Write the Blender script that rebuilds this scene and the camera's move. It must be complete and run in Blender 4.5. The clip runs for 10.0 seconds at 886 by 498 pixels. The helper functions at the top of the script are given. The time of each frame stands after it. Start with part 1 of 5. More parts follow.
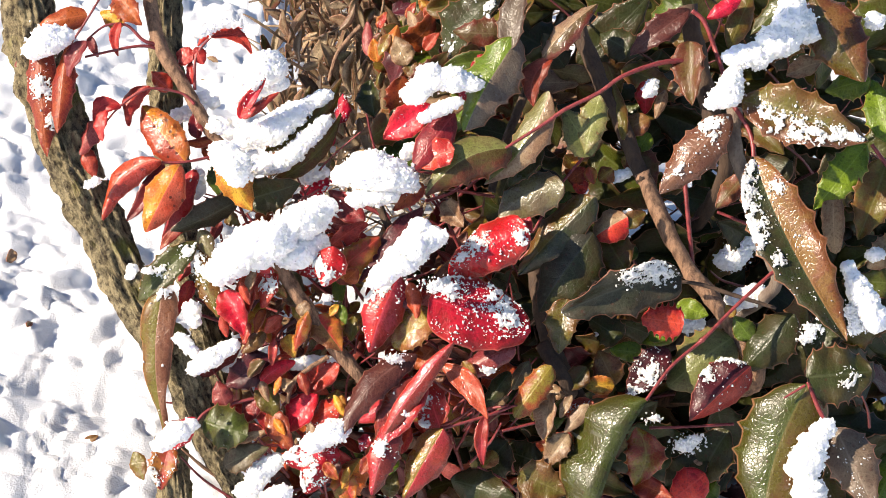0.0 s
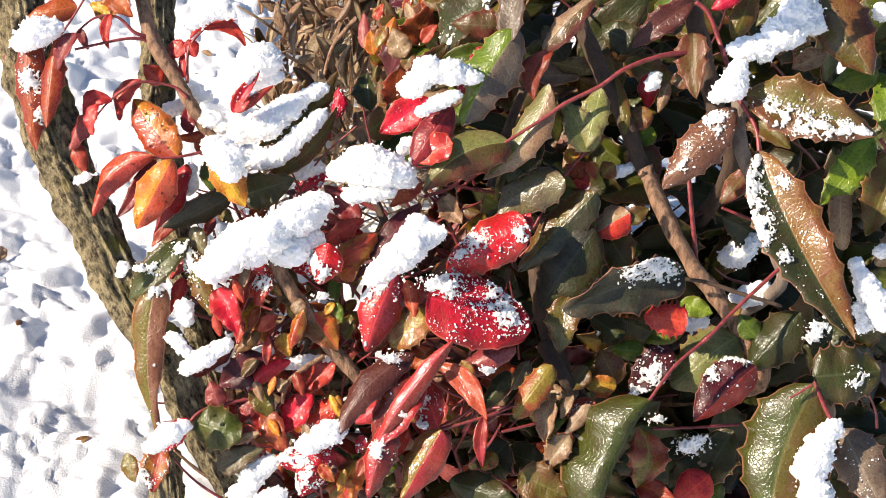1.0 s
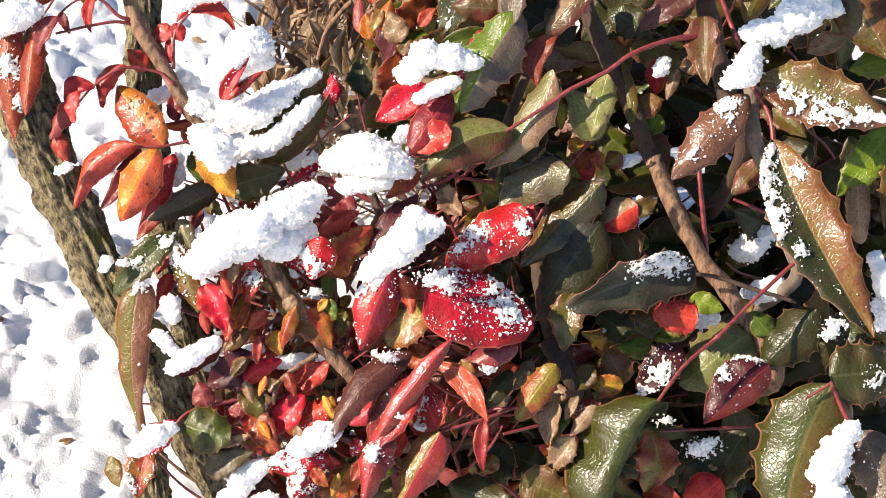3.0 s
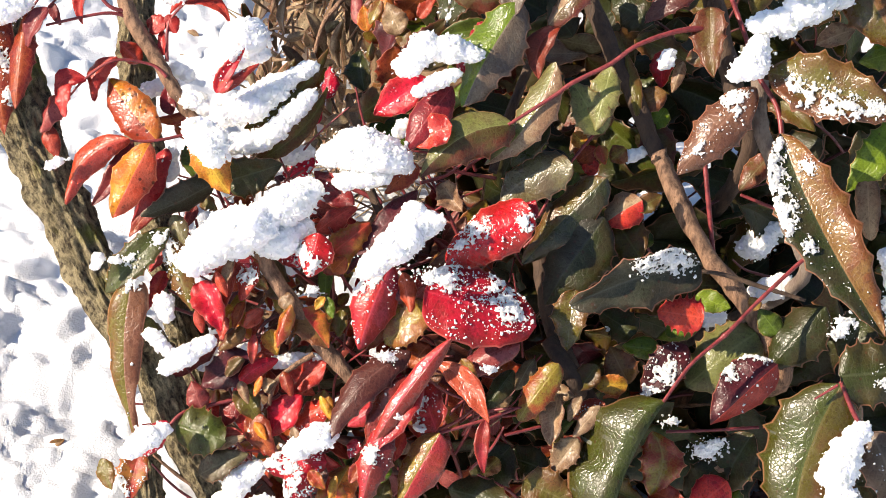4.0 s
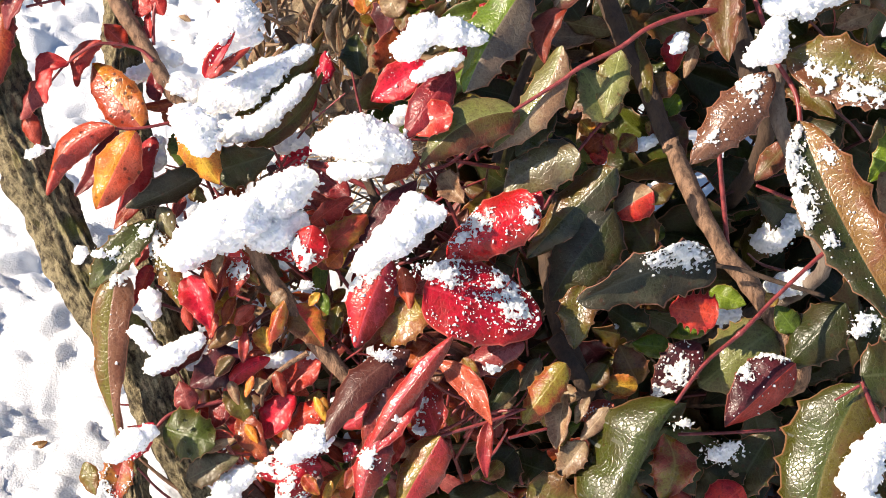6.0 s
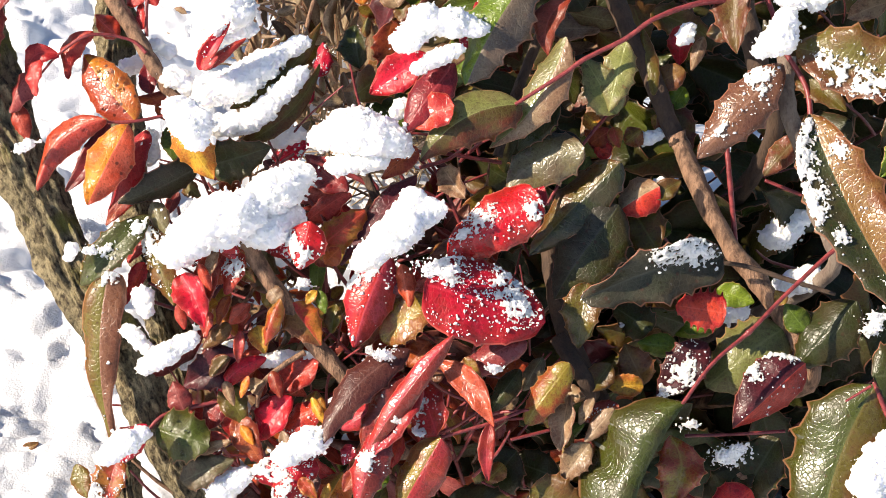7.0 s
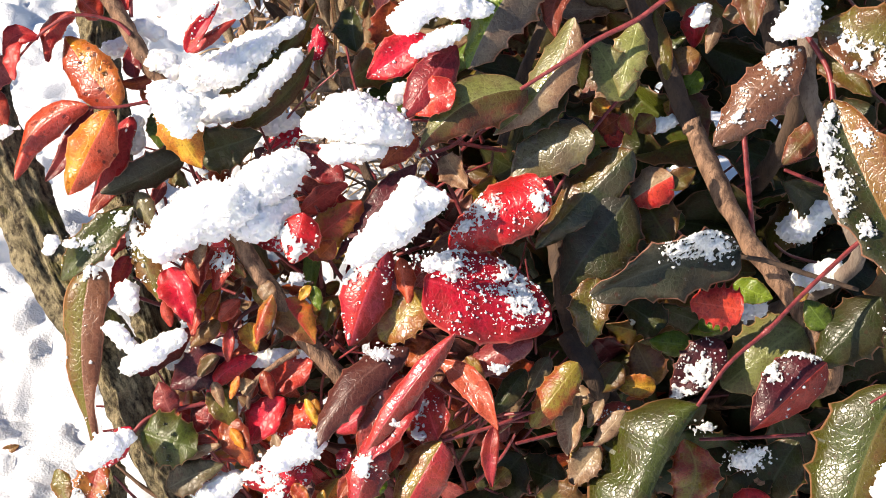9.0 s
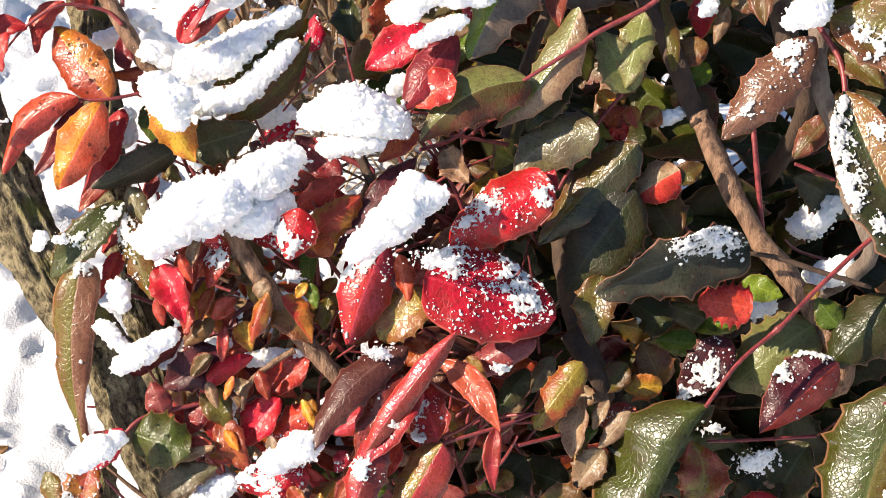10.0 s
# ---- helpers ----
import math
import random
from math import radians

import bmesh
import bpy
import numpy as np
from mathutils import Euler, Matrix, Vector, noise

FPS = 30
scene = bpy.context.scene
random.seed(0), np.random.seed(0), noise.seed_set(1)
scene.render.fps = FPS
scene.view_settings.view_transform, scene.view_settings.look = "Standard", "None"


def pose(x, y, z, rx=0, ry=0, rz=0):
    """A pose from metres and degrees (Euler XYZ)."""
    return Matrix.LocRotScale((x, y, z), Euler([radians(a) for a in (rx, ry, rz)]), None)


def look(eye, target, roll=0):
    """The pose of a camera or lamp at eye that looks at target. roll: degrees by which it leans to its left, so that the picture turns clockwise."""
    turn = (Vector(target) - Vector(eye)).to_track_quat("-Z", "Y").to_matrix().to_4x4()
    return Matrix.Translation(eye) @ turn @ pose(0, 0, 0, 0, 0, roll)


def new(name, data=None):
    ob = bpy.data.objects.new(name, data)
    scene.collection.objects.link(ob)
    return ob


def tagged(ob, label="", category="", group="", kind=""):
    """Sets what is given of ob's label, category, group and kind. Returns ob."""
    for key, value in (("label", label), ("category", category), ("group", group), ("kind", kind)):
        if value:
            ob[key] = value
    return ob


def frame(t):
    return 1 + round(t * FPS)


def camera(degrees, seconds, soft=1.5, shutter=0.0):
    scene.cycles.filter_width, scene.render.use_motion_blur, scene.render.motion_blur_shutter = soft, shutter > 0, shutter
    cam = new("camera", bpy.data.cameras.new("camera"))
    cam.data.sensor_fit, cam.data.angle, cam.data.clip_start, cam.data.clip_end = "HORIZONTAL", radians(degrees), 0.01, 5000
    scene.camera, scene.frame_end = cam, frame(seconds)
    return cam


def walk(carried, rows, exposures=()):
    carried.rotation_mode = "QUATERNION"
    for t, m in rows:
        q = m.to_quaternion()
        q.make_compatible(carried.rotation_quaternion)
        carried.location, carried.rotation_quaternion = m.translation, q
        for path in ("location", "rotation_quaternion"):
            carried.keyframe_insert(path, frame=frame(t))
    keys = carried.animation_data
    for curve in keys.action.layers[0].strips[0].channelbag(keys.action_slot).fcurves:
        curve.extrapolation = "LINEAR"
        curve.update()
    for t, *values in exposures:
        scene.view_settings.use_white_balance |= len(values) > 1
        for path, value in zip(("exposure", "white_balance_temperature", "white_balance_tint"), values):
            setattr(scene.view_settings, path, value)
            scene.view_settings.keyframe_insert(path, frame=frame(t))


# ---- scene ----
# ---- camera and its walk ----
cam = camera(22.0, 10.0, soft=0.92)
# seconds, x, y, z, pitch, yaw
ROWS = [
    (0.0, 0.0000, 0.0000, 1.0350, -35.000, 0.000),
    (1.0, 0.0000, 0.0260, 1.0168, -35.080, -0.055),
    (2.0, 0.0000, 0.0518, 0.9987, -35.161, -0.087),
    (3.0, 0.0000, 0.0775, 0.9807, -35.245, -0.101),
    (4.0, 0.0000, 0.1031, 0.9628, -35.333, -0.103),
    (5.0, 0.0000, 0.1288, 0.9448, -35.423, -0.097),
    (6.0, 0.0000, 0.1546, 0.9267, -35.518, -0.085),
    (7.0, 0.0000, 0.1805, 0.9086, -35.617, -0.070),
    (8.0, 0.0000, 0.2065, 0.8904, -35.721, -0.054),
    (9.0, 0.0000, 0.2327, 0.8721, -35.830, -0.038),
    (10.0, 0.0000, 0.2589, 0.8537, -35.945, -0.022),
]
walk(cam, [(t, pose(x, y, z, 90 + pitch, 0, yaw)) for t, x, y, z, pitch, yaw in ROWS])

# ---- world, sun, exposure ----
SUN = Vector((-0.79, -0.22, 0.57)).normalized()      # towards the sun
world = bpy.data.worlds.new("sky")
scene.world = world
world.use_nodes = True
wn = world.node_tree.nodes
sky = wn.new("ShaderNodeTexSky")
sky.sky_type, sky.sun_disc, sky.ozone_density = "NISHITA", False, 4.0
sky.sun_elevation = math.asin(SUN.z)
sky.sun_rotation = math.atan2(SUN.x, SUN.y)
world.node_tree.links.new(sky.outputs[0], wn["Background"].inputs[0])
wn["Background"].inputs[1].default_value = 0.086
sun_data = bpy.data.lights.new("sun", "SUN")
sun_data.energy, sun_data.angle, sun_data.color = 5.0, radians(0.53), (1.0, 0.855, 0.68)
sun = new("sun", sun_data)
sun.matrix_world = look(SUN * 10, (0, 0, 0))
scene.view_settings.exposure = 0.80

# ---- materials ----


def node_material(name):
    mat = bpy.data.materials.new(name)
    mat.use_nodes = True
    nt = mat.node_tree
    return mat, nt, nt.nodes["Principled BSDF"], nt.nodes["Material Output"]


def add(nt, kind, inputs=(), **props):
    """A node with its inputs set or linked: inputs are (socket, value or output)."""
    n = nt.nodes.new(kind)
    if "operation" in props:
        n.operation = props["operation"]
    if "feature" in props:
        n.feature = props["feature"]
    if "data_type" in props:
        n.data_type = props["data_type"]
    for key, value in inputs:
        if isinstance(value, bpy.types.NodeSocket):
            nt.links.new(value, n.inputs[key])
        else:
            n.inputs[key].default_value = value
    return n


def mix(nt, fac, a, b):
    n = add(nt, "ShaderNodeMix", (), data_type="RGBA")
    for key, value in ((0, fac), (6, a), (7, b)):
        if isinstance(value, bpy.types.NodeSocket):
            nt.links.new(value, n.inputs[key])
        elif key == 0:
            n.inputs[key].default_value = value
        else:
            n.inputs[key].default_value = (*value[:3], 1)
    return n.outputs[2]


def ramp(nt, value, lo, hi, a=0.0, b=1.0):
    n = add(nt, "ShaderNodeMapRange", ((0, value), (1, lo), (2, hi), (3, a), (4, b)))
    return n.outputs[0]


def math2(nt, op, a, b=0.0):
    return add(nt, "ShaderNodeMath", ((0, a), (1, b)), operation=op).outputs[0]


def leaf_material(name, c1, c2, rough=0.34, spots=0.0, glow=0.22, spec=0.6):
    mat, nt, bsdf, out = node_material(name)
    tc = add(nt, "ShaderNodeTexCoord")
    rnd = add(nt, "ShaderNodeObjectInfo").outputs["Random"]
    shift = add(nt, "ShaderNodeCombineXYZ", ((0, rnd), (1, math2(nt, "MULTIPLY", rnd, 7.3)), (2, rnd)))
    at = add(nt, "ShaderNodeVectorMath", ((0, tc.outputs["Object"]), (1, shift.outputs[0])), operation="ADD").outputs[0]
    uv = add(nt, "ShaderNodeSeparateXYZ", ((0, tc.outputs["UV"]),))
    u, v = uv.outputs[0], math2(nt, "ABSOLUTE", math2(nt, "SUBTRACT", math2(nt, "MULTIPLY", uv.outputs[1], 2.0), 1.0))
    blot = add(nt, "ShaderNodeTexNoise", (("Vector", at), ("Scale", 75.0), ("Detail", 4.0), ("Roughness", 0.6))).outputs[0]
    grain = add(nt, "ShaderNodeTexNoise", (("Vector", at), ("Scale", 700.0), ("Detail", 3.0))).outputs[0]
    cell = add(nt, "ShaderNodeTexVoronoi", (("Vector", at), ("Scale", 360.0)), feature="DISTANCE_TO_EDGE").outputs[0]
    vein = ramp(nt, cell, 0.0, 0.09, 1.0, 0.0)
    dome = ramp(nt, cell, 0.0, 0.11, 0.0, 1.0)
    # side veins run forward from the midrib
    run = math2(nt, "FRACT", math2(nt, "MULTIPLY", math2(nt, "ADD", math2(nt, "SUBTRACT", u, math2(nt, "MULTIPLY", v, 0.16)), math2(nt, "MULTIPLY", blot, 0.16)), 7.0))
    side = ramp(nt, math2(nt, "ABSOLUTE", math2(nt, "SUBTRACT", run, 0.5)), 0.0, 0.07, 1.0, 0.0)
    rib = ramp(nt, v, 0.02, 0.07, 1.0, 0.0)
    lines = math2(nt, "MAXIMUM", rib, math2(nt, "MULTIPLY", side, 0.45))
    edge = ramp(nt, v, 0.94, 0.97, 0.0, 1.0)
    col = mix(nt, ramp(nt, math2(nt, "ADD", blot, math2(nt, "MULTIPLY", math2(nt, "SUBTRACT", v, 0.5), 0.26)), 0.42, 0.58), c1, c2)
    deep = tuple(0.45 * a for a in c2)
    col = mix(nt, ramp(nt, grain, 0.50, 0.72, 0.0, 0.7), col, deep)
    light = tuple(min(0.8, 1.5 * a + 0.05) for a in c1)
    col = mix(nt, math2(nt, "MULTIPLY", lines, 0.4), col, light)
    col = mix(nt, math2(nt, "MULTIPLY", vein, 0.18), col, light)
    col = mix(nt, math2(nt, "MULTIPLY", edge, 0.75), col, tuple(0.5 * a + b for a, b in zip(c1, (0.34, 0.13, 0.085))))
    dots = add(nt, "ShaderNodeTexVoronoi", (("Vector", at), ("Scale", 150.0))).outputs[0]
    col = mix(nt, ramp(nt, dots, 0.12, 0.18, 0.35 + 0.5 * spots, 0.0), col, (0.10, 0.02, 0.01))
    isle = add(nt, "ShaderNodeNewGeometry").outputs["Random Per Island"]
    vary = math2(nt, "FRACT", math2(nt, "ADD", math2(nt, "MULTIPLY", rnd, 5.0), isle))
    hsv = add(nt, "ShaderNodeHueSaturation", (("Hue", ramp(nt, vary, 0.0, 1.0, 0.495, 0.506)), ("Value", ramp(nt, math2(nt, "FRACT", math2(nt, "MULTIPLY", vary, 3.7)), 0.0, 1.0, 0.84, 1.25)), ("Color", col)))
    col = hsv.outputs[0]
    nt.links.new(col, bsdf.inputs["Base Color"])
    nt.links.new(ramp(nt, blot, 0.3, 0.7, rough - 0.08, rough + 0.12), bsdf.inputs["Roughness"])
    bsdf.inputs["Specular IOR Level"].default_value = spec
    high = math2(nt, "ADD", math2(nt, "MULTIPLY", lines, -0.7), math2(nt, "ADD", math2(nt, "MULTIPLY", dome, 0.55), math2(nt, "MULTIPLY", grain, 0.12)))
    bump = add(nt, "ShaderNodeBump", (("Strength", 0.28), ("Distance", 0.0007), ("Height", high)))
    big = add(nt, "ShaderNodeBump", (("Strength", 0.22), ("Distance", 0.003), ("Height", blot), ("Normal", bump.outputs[0])))
    nt.links.new(big.outputs[0], bsdf.inputs["Normal"])
    thin = add(nt, "ShaderNodeBsdfTranslucent", (("Color", col),))
    both = add(nt, "ShaderNodeMixShader", ((0, glow), (1, bsdf.outputs[0]), (2, thin.outputs[0])))
    nt.links.new(both.outputs[0], out.inputs[0])
    return mat


KINDS = dict(
    crimson=((0.62, 0.009, 0.040), (0.44, 0.010, 0.018)),
    scarlet=((0.68, 0.05, 0.028), (0.52, 0.02, 0.03)),
    red=((0.54, 0.050, 0.034), (0.42, 0.022, 0.018)),
    darkred=((0.26, 0.018, 0.02), (0.16, 0.010, 0.014)),
    rust=((0.42, 0.09, 0.02), (0.30, 0.035, 0.015)),
    autumnred=((0.42, 0.045, 0.022), (0.42, 0.17, 0.02)),
    salmon=((0.56, 0.095, 0.05), (0.46, 0.045, 0.018)),
    mauve=((0.34, 0.075, 0.065), (0.27, 0.035, 0.035)),
    rose=((0.50, 0.042, 0.055), (0.42, 0.036, 0.020)),
    orange=((0.68, 0.26, 0.025), (0.60, 0.13, 0.018)),
    yellow=((0.58, 0.34, 0.03), (0.50, 0.16, 0.02)),
    oliveyellow=((0.34, 0.22, 0.03), (0.28, 0.08, 0.02)),
    autumn=((0.32, 0.23, 0.03), (0.36, 0.06, 0.02)),
    olive=((0.138, 0.111, 0.013), (0.163, 0.070, 0.014)),
    oliveb=((0.148, 0.092, 0.022), (0.164, 0.046, 0.017)),
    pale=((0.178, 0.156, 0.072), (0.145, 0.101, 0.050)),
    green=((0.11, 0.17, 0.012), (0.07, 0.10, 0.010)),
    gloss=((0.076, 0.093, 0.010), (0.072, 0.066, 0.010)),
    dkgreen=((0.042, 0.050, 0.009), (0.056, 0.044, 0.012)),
    # slate: a dark green with the grey sheen of the sky put into its colour
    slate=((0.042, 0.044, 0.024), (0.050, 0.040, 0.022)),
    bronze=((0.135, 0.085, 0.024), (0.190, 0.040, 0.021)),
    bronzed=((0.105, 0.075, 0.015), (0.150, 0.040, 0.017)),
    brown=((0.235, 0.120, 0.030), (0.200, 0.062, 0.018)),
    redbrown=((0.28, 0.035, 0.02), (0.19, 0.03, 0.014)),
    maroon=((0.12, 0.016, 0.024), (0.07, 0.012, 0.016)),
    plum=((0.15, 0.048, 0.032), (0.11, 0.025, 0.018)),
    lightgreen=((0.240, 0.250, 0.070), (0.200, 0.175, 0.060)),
    # lime: brighter copy of green, with sunlight through the blade put into the colour
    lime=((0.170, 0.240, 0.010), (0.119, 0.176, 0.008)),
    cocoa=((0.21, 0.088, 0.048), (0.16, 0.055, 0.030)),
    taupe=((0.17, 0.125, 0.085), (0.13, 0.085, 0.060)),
    tan=((0.40, 0.27, 0.15), (0.28, 0.15, 0.08)),
    straw=((0.46, 0.35, 0.22), (0.28, 0.19, 0.11)),
)
WORDS = dict(
    crimson="glossy crimson", scarlet="bright scarlet", red="dull red", darkred="dark red", rust="rust-orange", autumnred="red and orange",
    salmon="pinkish salmon", mauve="dusky mauve", rose="rose-red", orange="spotted orange", yellow="yellow and orange",
    oliveyellow="yellowish olive", autumn="yellow, green and red", olive="olive green", oliveb="bronzed olive", pale="pale grey-green",
    green="fresh green", lime="sunlit yellow-green", lightgreen="pale light green", gloss="glossy green", dkgreen="dark green", slate="dark sky-greyed green", bronze="purplish bronze",
    bronzed="dark bronze", brown="reddish brown", redbrown="red-brown", maroon="dark maroon", plum="dull plum", tan="withered tan", straw="dry brown", taupe="grey-brown", cocoa="dull brown")
LEAF_MATS = {}


def leaf_mats(kind, gloss=0, spots=0):
    key = (kind, gloss, spots)
    if key not in LEAF_MATS:
        c1, c2 = KINDS[kind]
        under = [tuple(0.75 * a + 0.04 for a in c) for c in (c1, c2)]
        LEAF_MATS[key] = (leaf_material("leaf_" + kind, c1, c2, 0.26 if gloss else 0.34, spots, 0.36, 0.8 if gloss else 0.5 if kind in ("dkgreen", "slate", "olive", "maroon") else 0.55),
                          leaf_material("leaf_under_" + kind, under[0], under[1], 0.5, 0))
    return LEAF_MATS[key]


def plain_material(name, c1, c2, scale, rough, bump, dist, stretch=(1, 1, 1), c3=None):
    mat, nt, bsdf, out = node_material(name)
    tc = add(nt, "ShaderNodeTexCoord")
    at = add(nt, "ShaderNodeMapping", ((0, tc.outputs["Object"]), (3, stretch))).outputs[0]
    big = add(nt, "ShaderNodeTexNoise", (("Vector", at), ("Scale", scale), ("Detail", 6.0), ("Roughness", 0.65))).outputs[0]
    fine = add(nt, "ShaderNodeTexNoise", (("Vector", at), ("Scale", scale * 7), ("Detail", 4.0))).outputs[0]
    col = mix(nt, ramp(nt, big, 0.42, 0.62), c1, c2)
    if c3:
        patch = add(nt, "ShaderNodeTexNoise", (("Vector", tc.outputs["Object"]), ("Scale", 28.0), ("Detail", 4.0))).outputs[0]
        col = mix(nt, ramp(nt, patch, 0.58, 0.70), col, c3)
    col = mix(nt, ramp(nt, fine, 0.5, 0.8, 0.0, 0.6), col, tuple(0.4 * a for a in c2))
    nt.links.new(col, bsdf.inputs["Base Color"])
    bsdf.inputs["Roughness"].default_value = rough
    h = math2(nt, "ADD", big, math2(nt, "MULTIPLY", fine, 0.4))
    b = add(nt, "ShaderNodeBump", (("Strength", bump), ("Distance", dist), ("Height", h)))
    nt.links.new(b.outputs[0], bsdf.inputs["Normal"])
    return mat


def snow_material(name, scale, dist, relief, deep, white=1.0, icy=0.0, tint=(1.0, 1.0, 1.0)):
    mat, nt, bsdf, out = node_material(name)
    tc = add(nt, "ShaderNodeTexCoord")
    a = add(nt, "ShaderNodeTexNoise", (("Vector", tc.outputs["Object"]), ("Scale", scale), ("Detail", 6.0), ("Roughness", 0.7))).outputs[0]
    g = add(nt, "ShaderNodeTexVoronoi", (("Vector", tc.outputs["Object"]), ("Scale", scale * 4))).outputs[0]
    col = mix(nt, a, tuple(white * b * c for b, c in zip((0.90, 0.895, 0.885), tint)), tuple(white * b * c for b, c in zip((0.95, 0.945, 0.935), tint)))
    nt.links.new(col, bsdf.inputs["Base Color"])
    bsdf.inputs["Roughness"].default_value = 0.55
    bsdf.inputs["Specular IOR Level"].default_value = 0.35
    bsdf.inputs["Subsurface Weight"].default_value = deep
    bsdf.inputs["Subsurface Scale"].default_value = 0.004
    bsdf.inputs["Subsurface Radius"].default_value = (1.0, 1.0, 1.1)
    h = math2(nt, "ADD", a, math2(nt, "MULTIPLY", g, 0.35))
    b = add(nt, "ShaderNodeBump", (("Strength", relief), ("Distance", dist), ("Height", h)))
    nt.links.new(b.outputs[0], bsdf.inputs["Normal"])
    if icy:
        thin = add(nt, "ShaderNodeBsdfTranslucent", (("Color", (0.9, 0.9, 0.9, 1)),))
        both = add(nt, "ShaderNodeMixShader", ((0, icy), (1, bsdf.outputs[0]), (2, thin.outputs[0])))
        nt.links.new(both.outputs[0], out.inputs[0])
    return mat


SNOW = snow_material("snow_on_leaves", 900.0, 0.0005, 0.35, 1.0)
SNOW_THIN = snow_material("thin_icy_snow", 900.0, 0.0006, 0.4, 0.0, 1.0, 0.15)
SNOW_GROUND = snow_material("snow_on_ground", 190.0, 0.0025, 0.45, 0.05, 0.82, 0.0, (0.97, 1.0, 1.06))
WATER = node_material("melt_water")[0]
wb = WATER.node_tree.nodes["Principled BSDF"]
wb.inputs["Transmission Weight"].default_value, wb.inputs["Roughness"].default_value, wb.inputs["IOR"].default_value = 1.0, 0.03, 1.33
STEM_MATS = dict(
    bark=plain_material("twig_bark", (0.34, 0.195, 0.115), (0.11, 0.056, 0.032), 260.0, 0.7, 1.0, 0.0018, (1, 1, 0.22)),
    # barkdark: dark twigs, and the inner branch where shade is put into its colour
    barkdark=plain_material("dark_and_shaded_bark", (0.085, 0.05, 0.03), (0.05, 0.03, 0.02), 160.0, 0.8, 0.8, 0.0015, (1, 1, 0.35)),
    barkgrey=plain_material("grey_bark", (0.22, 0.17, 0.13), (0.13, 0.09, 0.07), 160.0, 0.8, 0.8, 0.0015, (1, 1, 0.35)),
    petiole=plain_material("leaf_stalk", (0.27, 0.045, 0.045), (0.14, 0.02, 0.022), 260.0, 0.42, 0.3, 0.0006),
    petioledark=plain_material("dark_leaf_stalk", (0.14, 0.03, 0.03), (0.08, 0.02, 0.02), 220.0, 0.5, 0.4, 0.0006),
)
TRUNK = plain_material("lichen_bark", (0.37, 0.30, 0.17), (0.05, 0.035, 0.02), 240.0, 0.92, 1.0, 0.004, (1, 1, 0.6), (0.26, 0.24, 0.05))
STRAW = plain_material("dry_grass", (0.50, 0.37, 0.22), (0.22, 0.14, 0.08), 40.0, 0.8, 0.3, 0.001)

# ---- geometry helpers ----
FACE = Vector((0.0, -0.819, 0.574))       # the way the open side of the shrub faces


def mesh_object(name, verts, faces, mats, parent=None, mat_index=None, uvs=None, smooth=True):
    me = bpy.data.meshes.new(name)
    me.from_pydata([tuple(p) for p in verts], [], faces)
    for m in mats:
        me.materials.append(m)
    if mat_index is not None:
        me.polygons.foreach_set("material_index", mat_index)
    if smooth:
        me.polygons.foreach_set("use_smooth", [True] * len(me.polygons))
    if uvs is not None:
        layer = me.uv_layers.new(name="along")
        vi = np.zeros(len(me.loops), dtype=np.int32)
        me.loops.foreach_get("vertex_index", vi)
        layer.data.foreach_set("uv", np.asarray(uvs, dtype=np.float32)[vi].ravel())
    me.update()
    ob = new(name, me)
    if parent:
        ob.parent = parent
    return ob


NU, VS = 28, (-1.0, -0.7, -0.35, 0.0, 0.35, 0.7, 1.0)


def blade(base, tip, width, roll=0.0, fold=0.0, bend=0.05, side=0.0, spiny=0, seed=0, slim=1.0, fold2=None, peak=0.0):
    """The surface of a leaflet: at(u, v) gives the place and the normal, u from base to tip, v from -1 to 1."""
    base, tip = Vector(base), Vector(tip)
    axis = tip - base
    length = axis.length
    axis = axis / length
    s0 = axis.cross(FACE).normalized()
    n0 = s0.cross(axis).normalized()
    rng = random.Random(seed)
    twist, ph, wav = rng.uniform(-22, 22), rng.uniform(0, 6.3), rng.uniform(0.07, 0.18)
    droop = rng.uniform(0.0, 0.06)
    fl = radians(fold * 1.6 - 4.0 if fold < 0 else fold * 1.35)
    fr = fl if fold2 is None else radians(fold2)
    skew = rng.uniform(0.66, 0.90)
    step, first = rng.choice((4, 5, 5, 6)), rng.randrange(3)
    if fold2 is None and fold < 0 and rng.random() < 0.45:
        fl = fr = -0.8 * fl        # some leaflets are hollow along the midrib
    if peak:
        skew = math.log(0.5) / math.log(peak)

    def at(u, v):
        r = radians(roll + twist * (u - 0.5))
        f = fr if v > 0 else fl
        s, n = s0 * math.cos(r) + n0 * math.sin(r), n0 * math.cos(r) - s0 * math.sin(r)
        k = math.sin(math.pi * min(1.0, max(0.0, u)) ** skew)
        w = 0.5 * width * max(0.0, k) ** (0.86 * slim) + 0.0005
        if abs(v) == 1.0:
            row = int(round(u * NU)) + first + (2 if v > 0 else 0)
            if 0.12 < u < 0.94:
                w *= 1.0 + (0.26 if spiny > 0 else 0.06 if spiny < 0 or width < 0.016 else 0.15) * (1.0 if row % step == 0 else -0.12 if row % step in (1, step - 1) else -0.28)
        arch = 4 * u * (1 - u)
        out = abs(v) * w * math.sin(f) + (bend * arch - droop * u * u) * length
        out += wav * width * 0.5 * abs(v) ** 1.5 * math.sin(u * 15.0 + ph + (1.7 if v > 0 else 0.0))
        out += width * (abs(v) - v * v) * (0.06 + 0.035 * math.sin((u - 0.16 * abs(v)) * 44.0))
        return base + axis * (u * length) + s * (v * w * math.cos(f) + side * length * arch) + n * out, n

    return at


